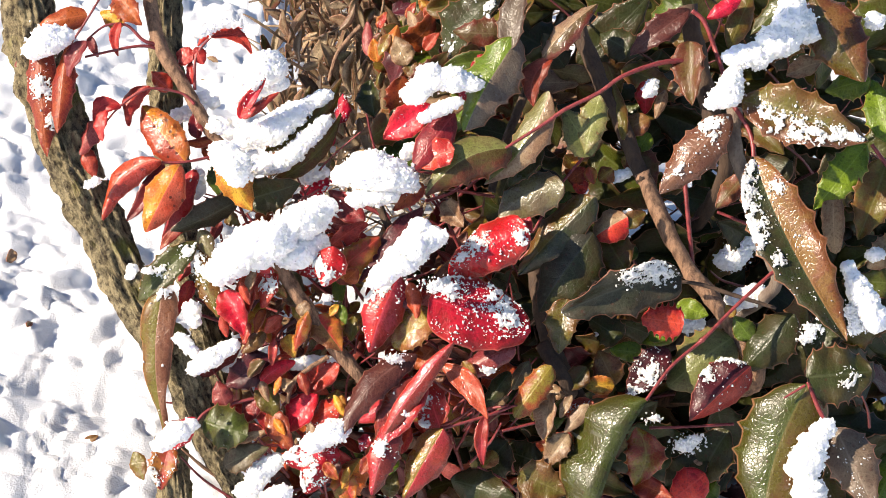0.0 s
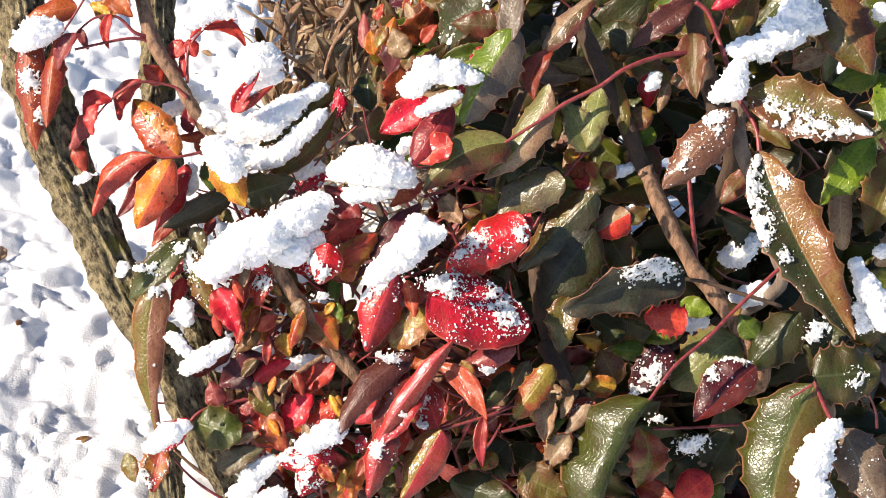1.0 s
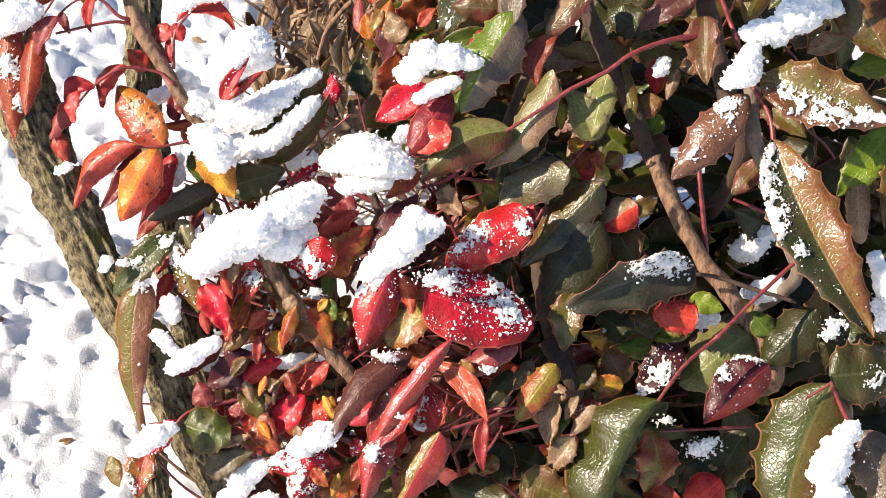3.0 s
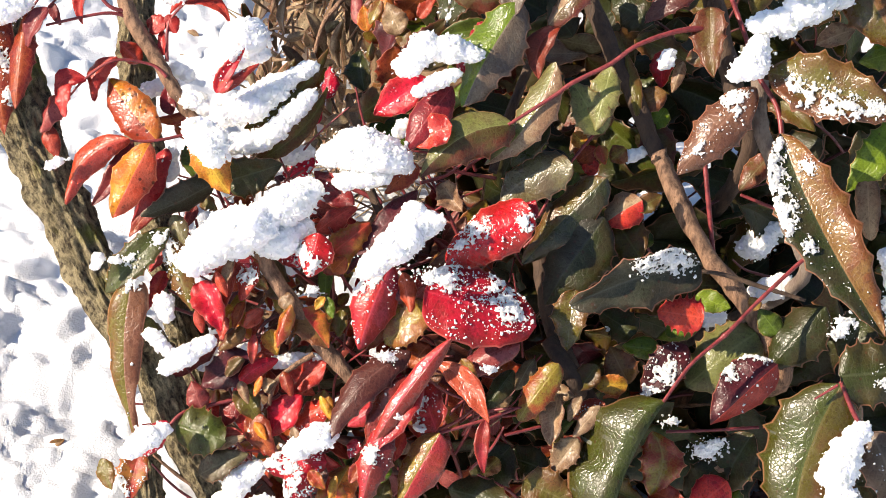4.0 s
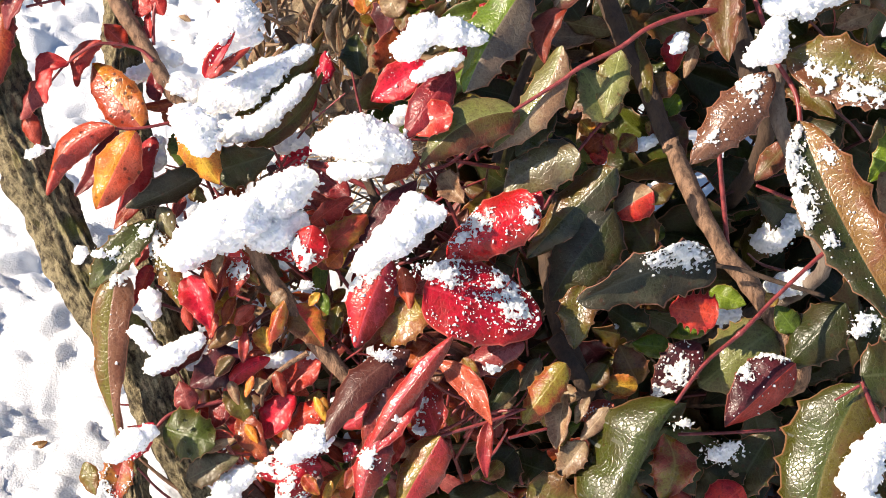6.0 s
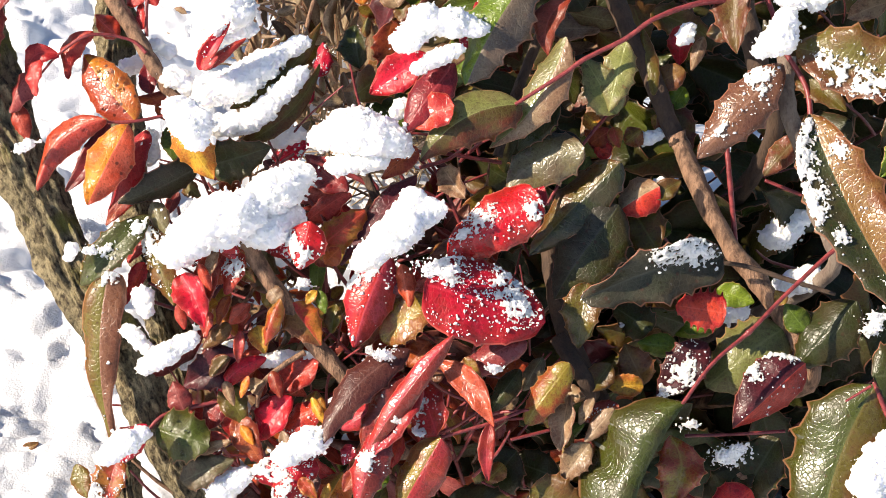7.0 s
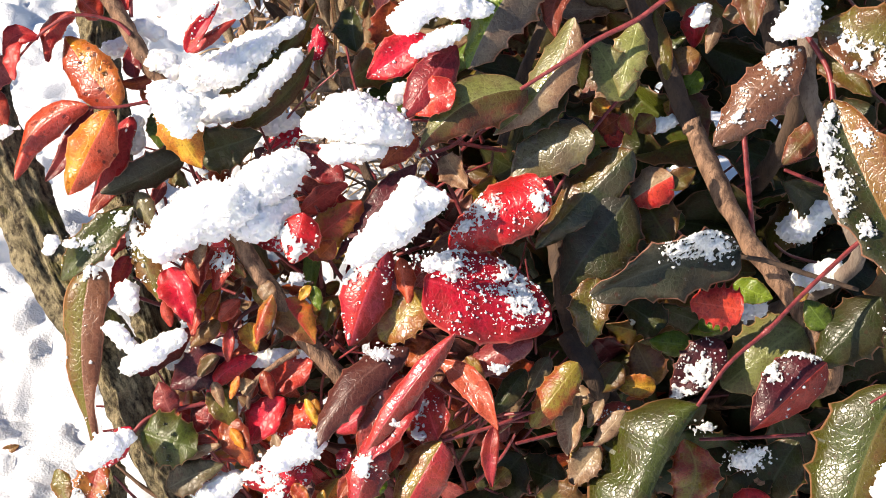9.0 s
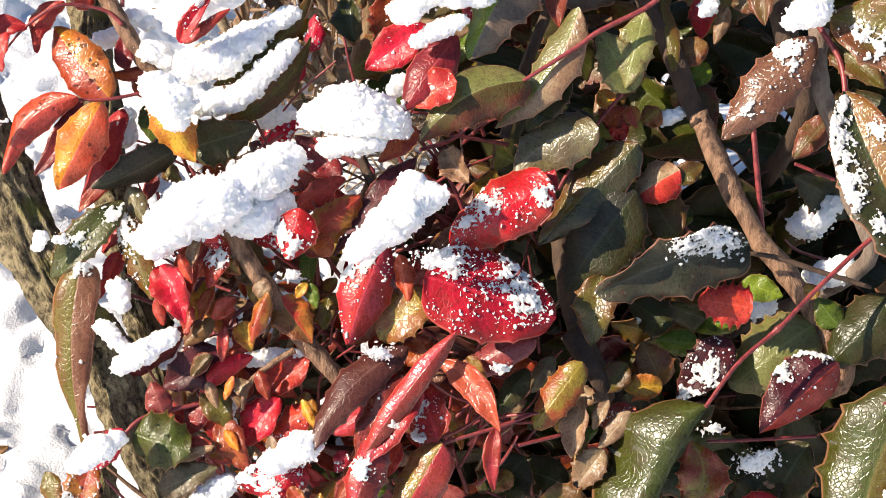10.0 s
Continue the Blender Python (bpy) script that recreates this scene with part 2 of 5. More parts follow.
def blade_mesh(at, thick=0.00045):
    verts, uvs, faces, idx = [], [], [], []
    cols = len(VS)
    low = []
    for i in range(NU + 1):
        u = i / NU
        for v in VS:
            p, n = at(u, v)
            verts.append(p + n * (0.5 * thick))
            low.append(p - n * (0.5 * thick))
            uvs.append((u, 0.5 + 0.5 * v))
    verts, uvs = verts + low, uvs + uvs
    size = (NU + 1) * cols
    for i in range(NU):
        for j in range(cols - 1):
            a, b, c, d = i * cols + j, i * cols + j + 1, (i + 1) * cols + j + 1, (i + 1) * cols + j
            half = 2 if j >= cols // 2 else 0
            faces.append((a, b, c, d))
            idx.append(half)
            faces.append((size + d, size + c, size + b, size + a))
            idx.append(half + 1)
        for j, flip in ((0, False), (cols - 1, True)):
            a, d = i * cols + j, (i + 1) * cols + j
            q = (a, d, size + d, size + a)
            faces.append(q[::-1] if flip else q)
            idx.append(2 if flip else 0)
    return verts, uvs, faces, idx


def thing(name, label, category, at=(0, 0, 0), group="", kind=""):
    ob = new(name)
    ob.location = at
    return tagged(ob, label, category, group, kind)


def icosphere(level):
    bm = bmesh.new()
    bmesh.ops.create_icosphere(bm, subdivisions=level, radius=1.0)
    v = np.array([x.co[:] for x in bm.verts])
    f = np.array([[x.index for x in face.verts] for face in bm.faces])
    bm.free()
    return v, f


ICO1, ICO2, ICO3 = icosphere(1), icosphere(4), icosphere(5)


class Heap:
    """Gathers many small triangulated shapes into one mesh."""

    def __init__(self):
        self.v, self.f, self.n, self.s = [], [], 0, []

    def put(self, verts, faces):
        self.s.append(np.full(len(faces), True))
        self.v.append(verts)
        self.f.append(faces + self.n)
        self.n += len(verts)

    def crumbs(self, places, radii):
        """Small uneven grains at the places."""
        k = len(places)
        if k == 0:
            return
        m = len(ICO1[0])
        v = ICO1[0][None] * GRNG.uniform(0.5, 1.4, (k, m, 1)) * GRNG.uniform(0.5, 1.5, (k, 1, 3)) * np.asarray(radii)[:, None, None] + np.asarray(places)[:, None]
        f = ICO1[1][None] + (np.arange(k) * m)[:, None, None]
        self.put(v.reshape(-1, 3), f.reshape(-1, 3))

    def build(self, name, mat, parent=None):
        v, f = np.concatenate(self.v), np.concatenate(self.f)
        me = bpy.data.meshes.new(name)
        me.vertices.add(len(v))
        me.vertices.foreach_set("co", v.astype(np.float32).ravel())
        me.loops.add(3 * len(f))
        me.loops.foreach_set("vertex_index", f.astype(np.int32).ravel())
        me.polygons.add(len(f))
        me.polygons.foreach_set("loop_start", np.arange(0, 3 * len(f), 3, dtype=np.int32))
        me.polygons.foreach_set("use_smooth", np.concatenate(self.s))
        me.materials.append(mat)
        me.update(calc_edges=True)
        ob = new(name, me)
        if parent:
            ob.parent = parent
        return ob


GRNG = np.random.RandomState(11)


def crusted(ob, grain):
    """Fuse overlapping lumps and grains of snow into one skin."""
    skin = ob.modifiers.new("skin", "REMESH")
    skin.mode, skin.voxel_size, skin.use_smooth_shade = "VOXEL", grain, True
    return ob


# ---- the ground ----


def spaced(lo, hi, step, far):
    a = list(np.arange(lo, hi + step / 2, step))
    s, out, x = step, [], hi
    while x < far:
        s *= 1.35
        x += s
        out.append(x)
    s, back, x = step, [], lo
    while x > -far:
        s *= 1.35
        x -= s
        back.append(x)
    return back[::-1] + a + out


def snow_height(x, y):
    near = math.exp(-((x * x + (y - 1.5) ** 2) / 9.0))
    p = Vector((x, y, 0))
    h = 0.014 * noise.noise(p * 5.0) + 0.009 * noise.noise(p * 15.0 + Vector((5, 0, 0)))
    warp = Vector((noise.noise(p * 30.0), noise.noise(p * 30.0 + Vector((7, 0, 0))), 0)) * 0.012
    # crumbled lumps of two sizes
    for scale, high in ((26.0, 0.014), (52.0, 0.017), (105.0, 0.009)):
        gap = noise.voronoi((p + warp) * scale)[0][0]
        h += high * max(0.0, 1.0 - 1.5 * gap * gap) * (0.55 + 0.9 * noise.noise(p * scale * 0.35 + Vector((0, 9, scale))))
    bank = min(1.0, max(0.0, (-0.08 - x) / 0.08))
    # farther off the snow lies smooth
    off = max(0.0, -0.47 - x, x + 0.06) + max(0.0, 1.14 - y, y - 2.15)
    return 0.04 * near * bank + h * math.exp(-off / 0.15)


def build_ground():
    xs, ys = spaced(-0.47, -0.06, 0.0033, 400), spaced(1.14, 2.15, 0.0036, 400)
    verts = [(x, y, snow_height(x, y) if abs(x) < 8 and abs(y) < 10 else 0.0) for y in ys for x in xs]
    nx = len(xs)
    faces = [(j * nx + i, j * nx + i + 1, (j + 1) * nx + i + 1, (j + 1) * nx + i) for j in range(len(ys) - 1) for i in range(nx - 1)]
    g = mesh_object("ground", verts, faces, [SNOW_GROUND])
    tagged(g, "sunlit uneven ground under fresh crumbly snow", "ground", kind="structure")


build_ground()

# ---- trunks and stems ----


def tube(points, sides, seed, rough=0.06, ridges=0.0):
    """A tapered tube through (x, y, z, radius) with an uneven skin."""
    pts = [Vector(p[:3]) for p in points]
    rad = [p[3] for p in points]
    path = []
    for i in range(len(pts) - 1):
        p0, p1, p2, p3 = pts[max(0, i - 1)], pts[i], pts[i + 1], pts[min(len(pts) - 1, i + 2)]
        steps = max(3, int((p2 - p1).length / (rad[i] * (0.25 if sides > 60 else 1.2))) + 1)
        for k in range(steps):
            t = k / steps
            q = 0.5 * (2 * p1 + (p2 - p0) * t + (2 * p0 - 5 * p1 + 4 * p2 - p3) * t * t + (3 * p1 - p0 - 3 * p2 + p3) * t ** 3)
            path.append((q, rad[i] * (1 - t) + rad[i + 1] * t))
    path.append((pts[-1], rad[-1]))
    verts, faces = [], []
    ref = Vector((0.3, -0.8, 0.5))
    for i, (q, r) in enumerate(path):
        d = (path[min(i + 1, len(path) - 1)][0] - path[max(0, i - 1)][0]).normalized()
        a = d.cross(ref).normalized()
        b = d.cross(a)
        for k in range(sides):
            ang = 2 * math.pi * k / sides
            way = a * math.cos(ang) + b * math.sin(ang)
            f = 1 + rough * 2.2 * noise.noise(q * (0.55 / r) + way * 0.9 + Vector((seed, 0, 0))) + rough * noise.noise(q * (1.6 / r) + way * 3.0)
            f += ridges * (abs(noise.noise(Vector((math.cos(ang) * 5.5, math.sin(ang) * 5.5, seed)) + q * 55.0)) - 0.25)
            verts.append(q + way * (r * f))
    n = len(path)
    for i in range(n - 1):
        for k in range(sides):
            a, b = i * sides + k, i * sides + (k + 1) % sides
            faces.append((a, b, b + sides, a + sides))
    faces.append(tuple(range(sides))[::-1])
    faces.append(tuple(range((n - 1) * sides, n * sides)))
    return verts, faces


def build_trunks():
    old = thing("bare_shrub", "old multi-stemmed shrub with mossy furrowed grey-brown bark in snow", "shrub")
    limbs = [
        ("trunk", [(-0.2635, 1.2749, 0.3596, 0.0141), (-0.2600, 1.2584, 0.3365, 0.0151), (-0.2536, 1.2399, 0.3105, 0.0162), (-0.2441, 1.2214, 0.2845, 0.0165), (-0.2310, 1.2008, 0.2555, 0.0165), (-0.2076, 1.1718, 0.2148, 0.0137), (-0.1942, 1.1555, 0.1919, 0.0127), (-0.1768, 1.1390, 0.1688, 0.0127), (-0.1630, 1.1266, 0.1514, 0.0120), (-0.1439, 1.1085, 0.1088, 0.0113), (-0.1274, 1.1005, 0.0802, 0.0109), (-0.1032, 1.1098, 0.0071, 0.0120), (-0.0896, 1.1383, -0.0908, 0.0127)]),
        ("trunk", [(-0.1839, 1.3468, 0.3229, 0.0095), (-0.1839, 1.3206, 0.2860, 0.0095), (-0.1832, 1.2899, 0.2429, 0.0099), (-0.1722, 1.2379, 0.1871, 0.0095), (-0.1546, 1.1872, 0.1503, 0.0106), (-0.1472, 1.1837, 0.1109, 0.0092), (-0.1313, 1.1553, 0.0365, 0.0092), (-0.1212, 1.1706, -0.0455, 0.0099)]),
        ("trunk", [(-0.1736, 1.1117, 0.1131, 0.0077), (-0.1708, 1.0993, 0.0957, 0.0099), (-0.1679, 1.0847, 0.0753, 0.0106), (-0.1680, 1.0932, 0.0181, 0.0106), (-0.1711, 1.1217, -0.0626, 0.0113)]),
        ("limb", [(-0.1569, 1.1423, 0.1390, 0.0092), (-0.1638, 1.1300, 0.1735, 0.0077), (-0.1677, 1.1262, 0.1853, 0.0053)]),
    ]
    for i, (name, pts) in enumerate(limbs):
        v, f = tube(pts, 90, i * 3.1, 0.08, 0.62)
        mesh_object(name, v, f, [TRUNK], old)


build_trunks()
shrub = thing("evergreen_shrub", "low evergreen shrub with spiny leaflets turned red, bronze and green", "shrub")


def stem(kind, pts):
    pts = [(x, y, z, r * (0.8 if kind.startswith("petiole") else 1.0)) for x, y, z, r in pts]
    v, f = tube(pts, 14, len(bpy.data.objects) * 0.37, 0.10 if kind.startswith("bark") else 0.04, 0.25 if kind.startswith("bark") else 0.0)
    name = "leaf_stalk" if kind.startswith("petiole") else "branch"
    return mesh_object(name, v, f, [STEM_MATS[kind]], shrub)


upper_twig = stem("bark", [(-0.1840, 1.2576, 0.3528, 0.0046), (-0.1805, 1.2454, 0.3355, 0.0046), (-0.1742, 1.2341, 0.3198, 0.0046), (-0.1608, 1.2219, 0.3026, 0.0042), (-0.1510, 1.2116, 0.2882, 0.0039), (-0.1433, 1.2045, 0.2782, 0.0032), (-0.1348, 1.2000, 0.2719, 0.0025)])
stem("petiole", [(-0.1749, 1.2351, 0.3212, 0.0016), (-0.1893, 1.2324, 0.3260, 0.0012), (-0.2217, 1.2242, 0.3230, 0.0009)])
stem("petiole", [(-0.1759, 1.2372, 0.3241, 0.0018), (-0.1858, 1.2344, 0.3288, 0.0014), (-0.1966, 1.2399, 0.3365, 0.0011), (-0.2099, 1.2398, 0.3362, 0.0009), (-0.2208, 1.2349, 0.3294, 0.0007)])
stem("petiole", [(-0.2322, 1.2275, 0.3276, 0.0009), (-0.2217, 1.2366, 0.3404, 0.0009), (-0.2119, 1.2459, 0.3535, 0.0009)])
stem("petiole", [(-0.1542, 1.2114, 0.2965, 0.0014), (-0.1630, 1.2155, 0.3022, 0.0011), (-0.1826, 1.2126, 0.3068, 0.0011), (-0.1990, 1.2070, 0.2988, 0.0009), (-0.2085, 1.2009, 0.2903, 0.0007)])
stem("petiole", [(-0.1344, 1.1895, 0.2743, 0.0011), (-0.1583, 1.1823, 0.2728, 0.0011), (-0.1757, 1.1821, 0.2725, 0.0009)])
stem("petiole", [(-0.1548, 1.2208, 0.3011, 0.0014), (-0.1545, 1.2310, 0.3155, 0.0012), (-0.1509, 1.2361, 0.3226, 0.0011), (-0.1439, 1.2404, 0.3287, 0.0009)])
stem("petiole", [(-0.0687, 1.1829, 0.2480, 0.0011), (-0.0440, 1.1774, 0.2403, 0.0018), (-0.0335, 1.1741, 0.2357, 0.0018), (-0.0398, 1.1782, 0.2414, 0.0018)])
old_branch = stem("barkdark", [(-0.0398, 1.1788, 0.2423, 0.0025), (-0.0335, 1.1706, 0.2308, 0.0025), (-0.0282, 1.1635, 0.2208, 0.0025)])
stem("petiole", [(0.0383, 1.1785, 0.2852, 0.0012), (0.0639, 1.1878, 0.2984, 0.0014), (0.0742, 1.1920, 0.3043, 0.0016), (0.0950, 1.1980, 0.3127, 0.0016), (0.1088, 1.2036, 0.3206, 0.0016), (0.1265, 1.2119, 0.3237, 0.0018), (0.1431, 1.2180, 0.3238, 0.0021), (0.1527, 1.2214, 0.3199, 0.0021)])
stem("petiole", [(0.0902, 1.2022, 0.2669, 0.0011), (0.0722, 1.1853, 0.2518, 0.0011), (0.0557, 1.1649, 0.2317, 0.0011)])
stem("petiole", [(0.1515, 1.1977, 0.2521, 0.0018), (0.1536, 1.1837, 0.2324, 0.0018), (0.1571, 1.1693, 0.2035, 0.0018)])
stem("petiole", [(0.1541, 1.2404, 0.3466, 0.0018), (0.1618, 1.2363, 0.3409, 0.0018), (0.1688, 1.2258, 0.3261, 0.0018), (0.1737, 1.2066, 0.3164, 0.0018), (0.1771, 1.1947, 0.3082, 0.0018), (0.1874, 1.1794, 0.2954, 0.0018), (0.1893, 1.1642, 0.2827, 0.0018)])
stem("petiole", [(0.1229, 1.0773, 0.1690, 0.0012), (0.1385, 1.0929, 0.1823, 0.0013), (0.1549, 1.1047, 0.1904, 0.0014), (0.1580, 1.1063, 0.1926, 0.0022), (0.1611, 1.1079, 0.1949, 0.0014), (0.1777, 1.1214, 0.2053, 0.0014), (0.1992, 1.1367, 0.2181, 0.0015), (0.2079, 1.1407, 0.2238, 0.0015)])
stem("barkdark", [(0.1379, 1.1437, 0.2106, 0.0010), (0.1589, 1.1422, 0.2086, 0.0013), (0.1798, 1.1383, 0.2032, 0.0013), (0.2060, 1.1336, 0.1966, 0.0010)])
stem("petiole", [(0.1284, 1.0985, 0.1298, 0.0011), (0.1530, 1.0989, 0.1304, 0.0011), (0.1812, 1.0999, 0.1319, 0.0012)])
stem("petiole", [(0.1721, 1.1847, 0.2339, 0.0012), (0.1916, 1.1801, 0.2275, 0.0012)])
stem("petiole", [(0.2223, 1.0915, 0.1719, 0.0014), (0.2284, 1.0827, 0.1596, 0.0018), (0.2336, 1.0767, 0.1512, 0.0018)])
stem("petiole", [(0.2202, 1.0871, 0.1727, 0.0011), (0.2071, 1.0826, 0.1663, 0.0007)])
stem("petiole", [(0.0002, 1.0791, 0.1454, 0.0012), (0.0251, 1.0833, 0.1513, 0.0012), (0.0439, 1.0911, 0.1538, 0.0012)])
stem("petiole", [(0.0365, 1.0898, 0.1346, 0.0011), (0.0577, 1.0966, 0.1356, 0.0012)])
stem("petiole", [(-0.1556, 1.0903, 0.1349, 0.0012), (-0.1446, 1.0991, 0.1438, 0.0014), (-0.1176, 1.1055, 0.1476, 0.0014), (-0.0969, 1.1126, 0.1491, 0.0014)])
stem("petioledark", [(-0.0877, 1.1468, 0.1973, 0.0014), (-0.1110, 1.1469, 0.1973, 0.0014), (-0.1218, 1.1347, 0.1888, 0.0011)])
stem("petioledark", [(-0.0846, 1.1391, 0.1864, 0.0014), (-0.1004, 1.1340, 0.1792, 0.0014), (-0.1075, 1.1228, 0.1634, 0.0014)])
stem("petiole", [(0.2634, 1.1838, 0.2845, 0.0014), (0.2772, 1.1727, 0.2690, 0.0018)])
stem("bark", [(-0.0965, 1.1030, 0.1460, 0.0012), (-0.0932, 1.1084, 0.1570, 0.0014), (-0.0837, 1.1136, 0.1644, 0.0014), (-0.0712, 1.1196, 0.1694, 0.0018)])
stem("petioledark", [(-0.1062, 1.1362, 0.2081, 0.0014), (-0.0874, 1.1368, 0.2003, 0.0018)])
stem("bark", [(-0.0752, 1.2929, 0.2646, 0.0011), (-0.0692, 1.3037, 0.2799, 0.0014), (-0.0542, 1.3141, 0.2945, 0.0018)])
low_branch = stem("bark", [(-0.1025, 1.1399, 0.2306, 0.0042), (-0.0946, 1.1352, 0.2153, 0.0046), (-0.0836, 1.1295, 0.1988, 0.0046), (-0.0682, 1.1205, 0.1776, 0.0046), (-0.0492, 1.1117, 0.1565, 0.0042), (-0.0234, 1.1094, 0.1102, 0.0042), (0.0284, 1.2197, 0.0301, 0.0044), (0.0801, 1.3201, -0.0300, 0.0049)])
# upper part of the inner branch; its shade is put into the dark bark colour
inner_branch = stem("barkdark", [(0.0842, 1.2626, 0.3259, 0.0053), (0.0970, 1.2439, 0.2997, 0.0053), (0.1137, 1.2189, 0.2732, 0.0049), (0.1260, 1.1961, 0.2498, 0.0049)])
# the same branch runs on in lighter bark, which stands in for sunlight
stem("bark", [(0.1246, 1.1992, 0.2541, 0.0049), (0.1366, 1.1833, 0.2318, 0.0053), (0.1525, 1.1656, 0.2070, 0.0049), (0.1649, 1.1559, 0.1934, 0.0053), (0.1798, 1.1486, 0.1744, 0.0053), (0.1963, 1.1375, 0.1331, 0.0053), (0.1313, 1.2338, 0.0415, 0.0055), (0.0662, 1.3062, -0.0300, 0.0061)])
grey_branch = stem("barkgrey", [(0.1799, 1.2012, 0.3003, 0.0049), (0.1799, 1.1871, 0.2804, 0.0049), (0.1886, 1.1772, 0.2578, 0.0042), (0.1971, 1.1672, 0.2265, 0.0042), (0.2056, 1.1629, 0.1860, 0.0042), (0.1333, 1.2464, 0.0680, 0.0044), (0.0611, 1.3011, -0.0300, 0.0049)])
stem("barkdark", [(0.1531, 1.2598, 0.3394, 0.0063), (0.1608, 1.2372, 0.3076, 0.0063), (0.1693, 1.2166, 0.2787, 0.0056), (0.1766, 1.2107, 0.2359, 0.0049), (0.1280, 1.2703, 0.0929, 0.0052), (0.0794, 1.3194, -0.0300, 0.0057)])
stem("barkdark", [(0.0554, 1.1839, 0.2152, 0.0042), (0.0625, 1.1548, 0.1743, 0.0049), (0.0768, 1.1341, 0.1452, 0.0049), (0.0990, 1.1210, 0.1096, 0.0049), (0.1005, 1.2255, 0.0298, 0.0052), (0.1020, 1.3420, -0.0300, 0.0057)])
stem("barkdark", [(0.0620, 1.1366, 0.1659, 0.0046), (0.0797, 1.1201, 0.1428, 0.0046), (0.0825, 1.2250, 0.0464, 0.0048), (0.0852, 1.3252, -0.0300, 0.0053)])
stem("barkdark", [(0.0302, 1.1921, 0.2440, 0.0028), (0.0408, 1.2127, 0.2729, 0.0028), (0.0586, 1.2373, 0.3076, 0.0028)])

# ---- leaves ----
COUNT = [0]
CARRIER = [shrub]        # the branch that bears the next leaves


def leaf(kind, base, tip, width, roll=0.0, fold=0.0, bend=0.05, side=0.0, spiny=0, gloss=0, spots=0, dust=0, slim=1.0, other=None, fold2=None, peak=0.0, snow=(), drops=0):
    COUNT[0] += 1
    carrier = CARRIER[0]
    if spiny == 0 and kind in ("crimson", "scarlet", "rose", "red", "darkred", "mauve", "salmon"):
        spiny = -1        # the red leaflets have nearly smooth edges
    at = blade(base, tip, width, roll, fold, bend, side, spiny, COUNT[0], slim, fold2, peak)
    verts, uvs, faces, idx = blade_mesh(at)
    ob = mesh_object("leaf", verts, faces, leaf_mats(kind, gloss, spots) + leaf_mats(other or kind, gloss, spots), carrier, idx, uvs)
    ob["label"] = WORDS[kind] + (" and " + WORDS[other] if other else "") + " spiny leaflet"
    if snow:
        heap = Heap()
        length = (Vector(tip) - Vector(base)).length
        for uc, vc, r in snow:
            k = int(160 + 1.5e7 * r * r)
            du, dv = GRNG.normal(0, 0.58 * r / length, k), GRNG.normal(0, 0.58 * r / (0.45 * width), k)
            places, radii = [], []
            for a, c in zip(du, dv):
                u, v = min(0.97, max(0.02, uc + a)), min(0.97, max(-0.97, vc + c))
                if noise.noise(Vector((u * length * 260.0, v * width * 130.0, COUNT[0] * 3.1))) < GRNG.uniform(-0.55, 0.42):
                    continue
                p, n = at(u, v)
                q = math.exp(-((a * length) ** 2 + (c * 0.45 * width) ** 2) / (0.5 * r * r))
                s = min(0.0010, 0.00024 + GRNG.exponential(0.00022))
                places.append(np.array(p + n * (0.0004 + 0.4 * s + GRNG.uniform(0, 0.26) * r * q)))
                radii.append(s)
            heap.crumbs(places, radii)
        patch = crusted(heap.build("snow_patch", SNOW), 0.00036)
        tagged(patch, "crumbly patch of white snow lying on a " + WORDS[kind] + " leaflet", "snow", "snow patches on leaves")
    if drops:
        heap = Heap()
        for i in range(int(drops)):
            p, n = at(GRNG.uniform(0.2, 0.8), GRNG.uniform(-0.8, 0.8))
            r = GRNG.uniform(0.0006, 0.0018)
            heap.put(ICO2[0] * r * np.array([1.0, 0.7, 0.8]) + np.array(p + n * 0.2 * r), ICO2[1])
        tagged(heap.build("water_drops", WATER), "clear melt-water drops on a " + WORDS[kind] + " leaflet", "water", "water drops on leaves", "stuff")
    if dust:
        heap = Heap()
        seed = Vector((COUNT[0] * 1.7, 0, 0))
        places, radii = [], []
        for i in range(int(dust) * 9):
            u, v = GRNG.uniform(0.08, 0.95), GRNG.uniform(-0.92, 0.92)
            if noise.noise(Vector((u * 3.0, v * 1.8, 0)) + seed) < GRNG.uniform(-0.1, 0.5):
                continue
            p, n = at(u, v)
            r = 0.0002 + GRNG.exponential(0.0002)
            places.append(np.array(p + n * (0.0003 + 0.4 * r)))
            radii.append(min(r, 0.0009))
        heap.crumbs(places, radii)
        if heap.n:
            tagged(heap.build("snow_grains", SNOW_THIN), "loose white snow grains on a " + WORDS[kind] + " leaflet", "snow", "snow grains on leaves", "stuff")
    return at


# upper twig with orange and red leaflets
CARRIER[0] = upper_twig
leaf("rust", (-0.2496, 1.2336, 0.3361), (-0.2442, 1.1829, 0.2761), 0.0206, fold=-12, dust=20, bend=0.064, roll=-10.7, snow=((0.43, 0.11, 0.0056), (0.49, -0.14, 0.0049), (0.72, -0.78, 0.0042),))
leaf("rust", (-0.2310, 1.2193, 0.3333), (-0.2365, 1.1848, 0.2921), 0.0166, fold=-15, bend=0.043, roll=-16.9)
leaf("mauve", (-0.2184, 1.2169, 0.3386), (-0.2304, 1.2055, 0.3198), 0.0129, fold=-15, bend=0.091, roll=-30.6)
leaf("rust", (-0.2203, 1.2394, 0.3444), (-0.2517, 1.2382, 0.3371), 0.0155, bend=0.1, fold=-14, roll=-4)
leaf("mauve", (-0.2544, 1.2383, 0.3255), (-0.2675, 1.2311, 0.3123), 0.0093, fold=-10, bend=0.024, roll=-14.4)
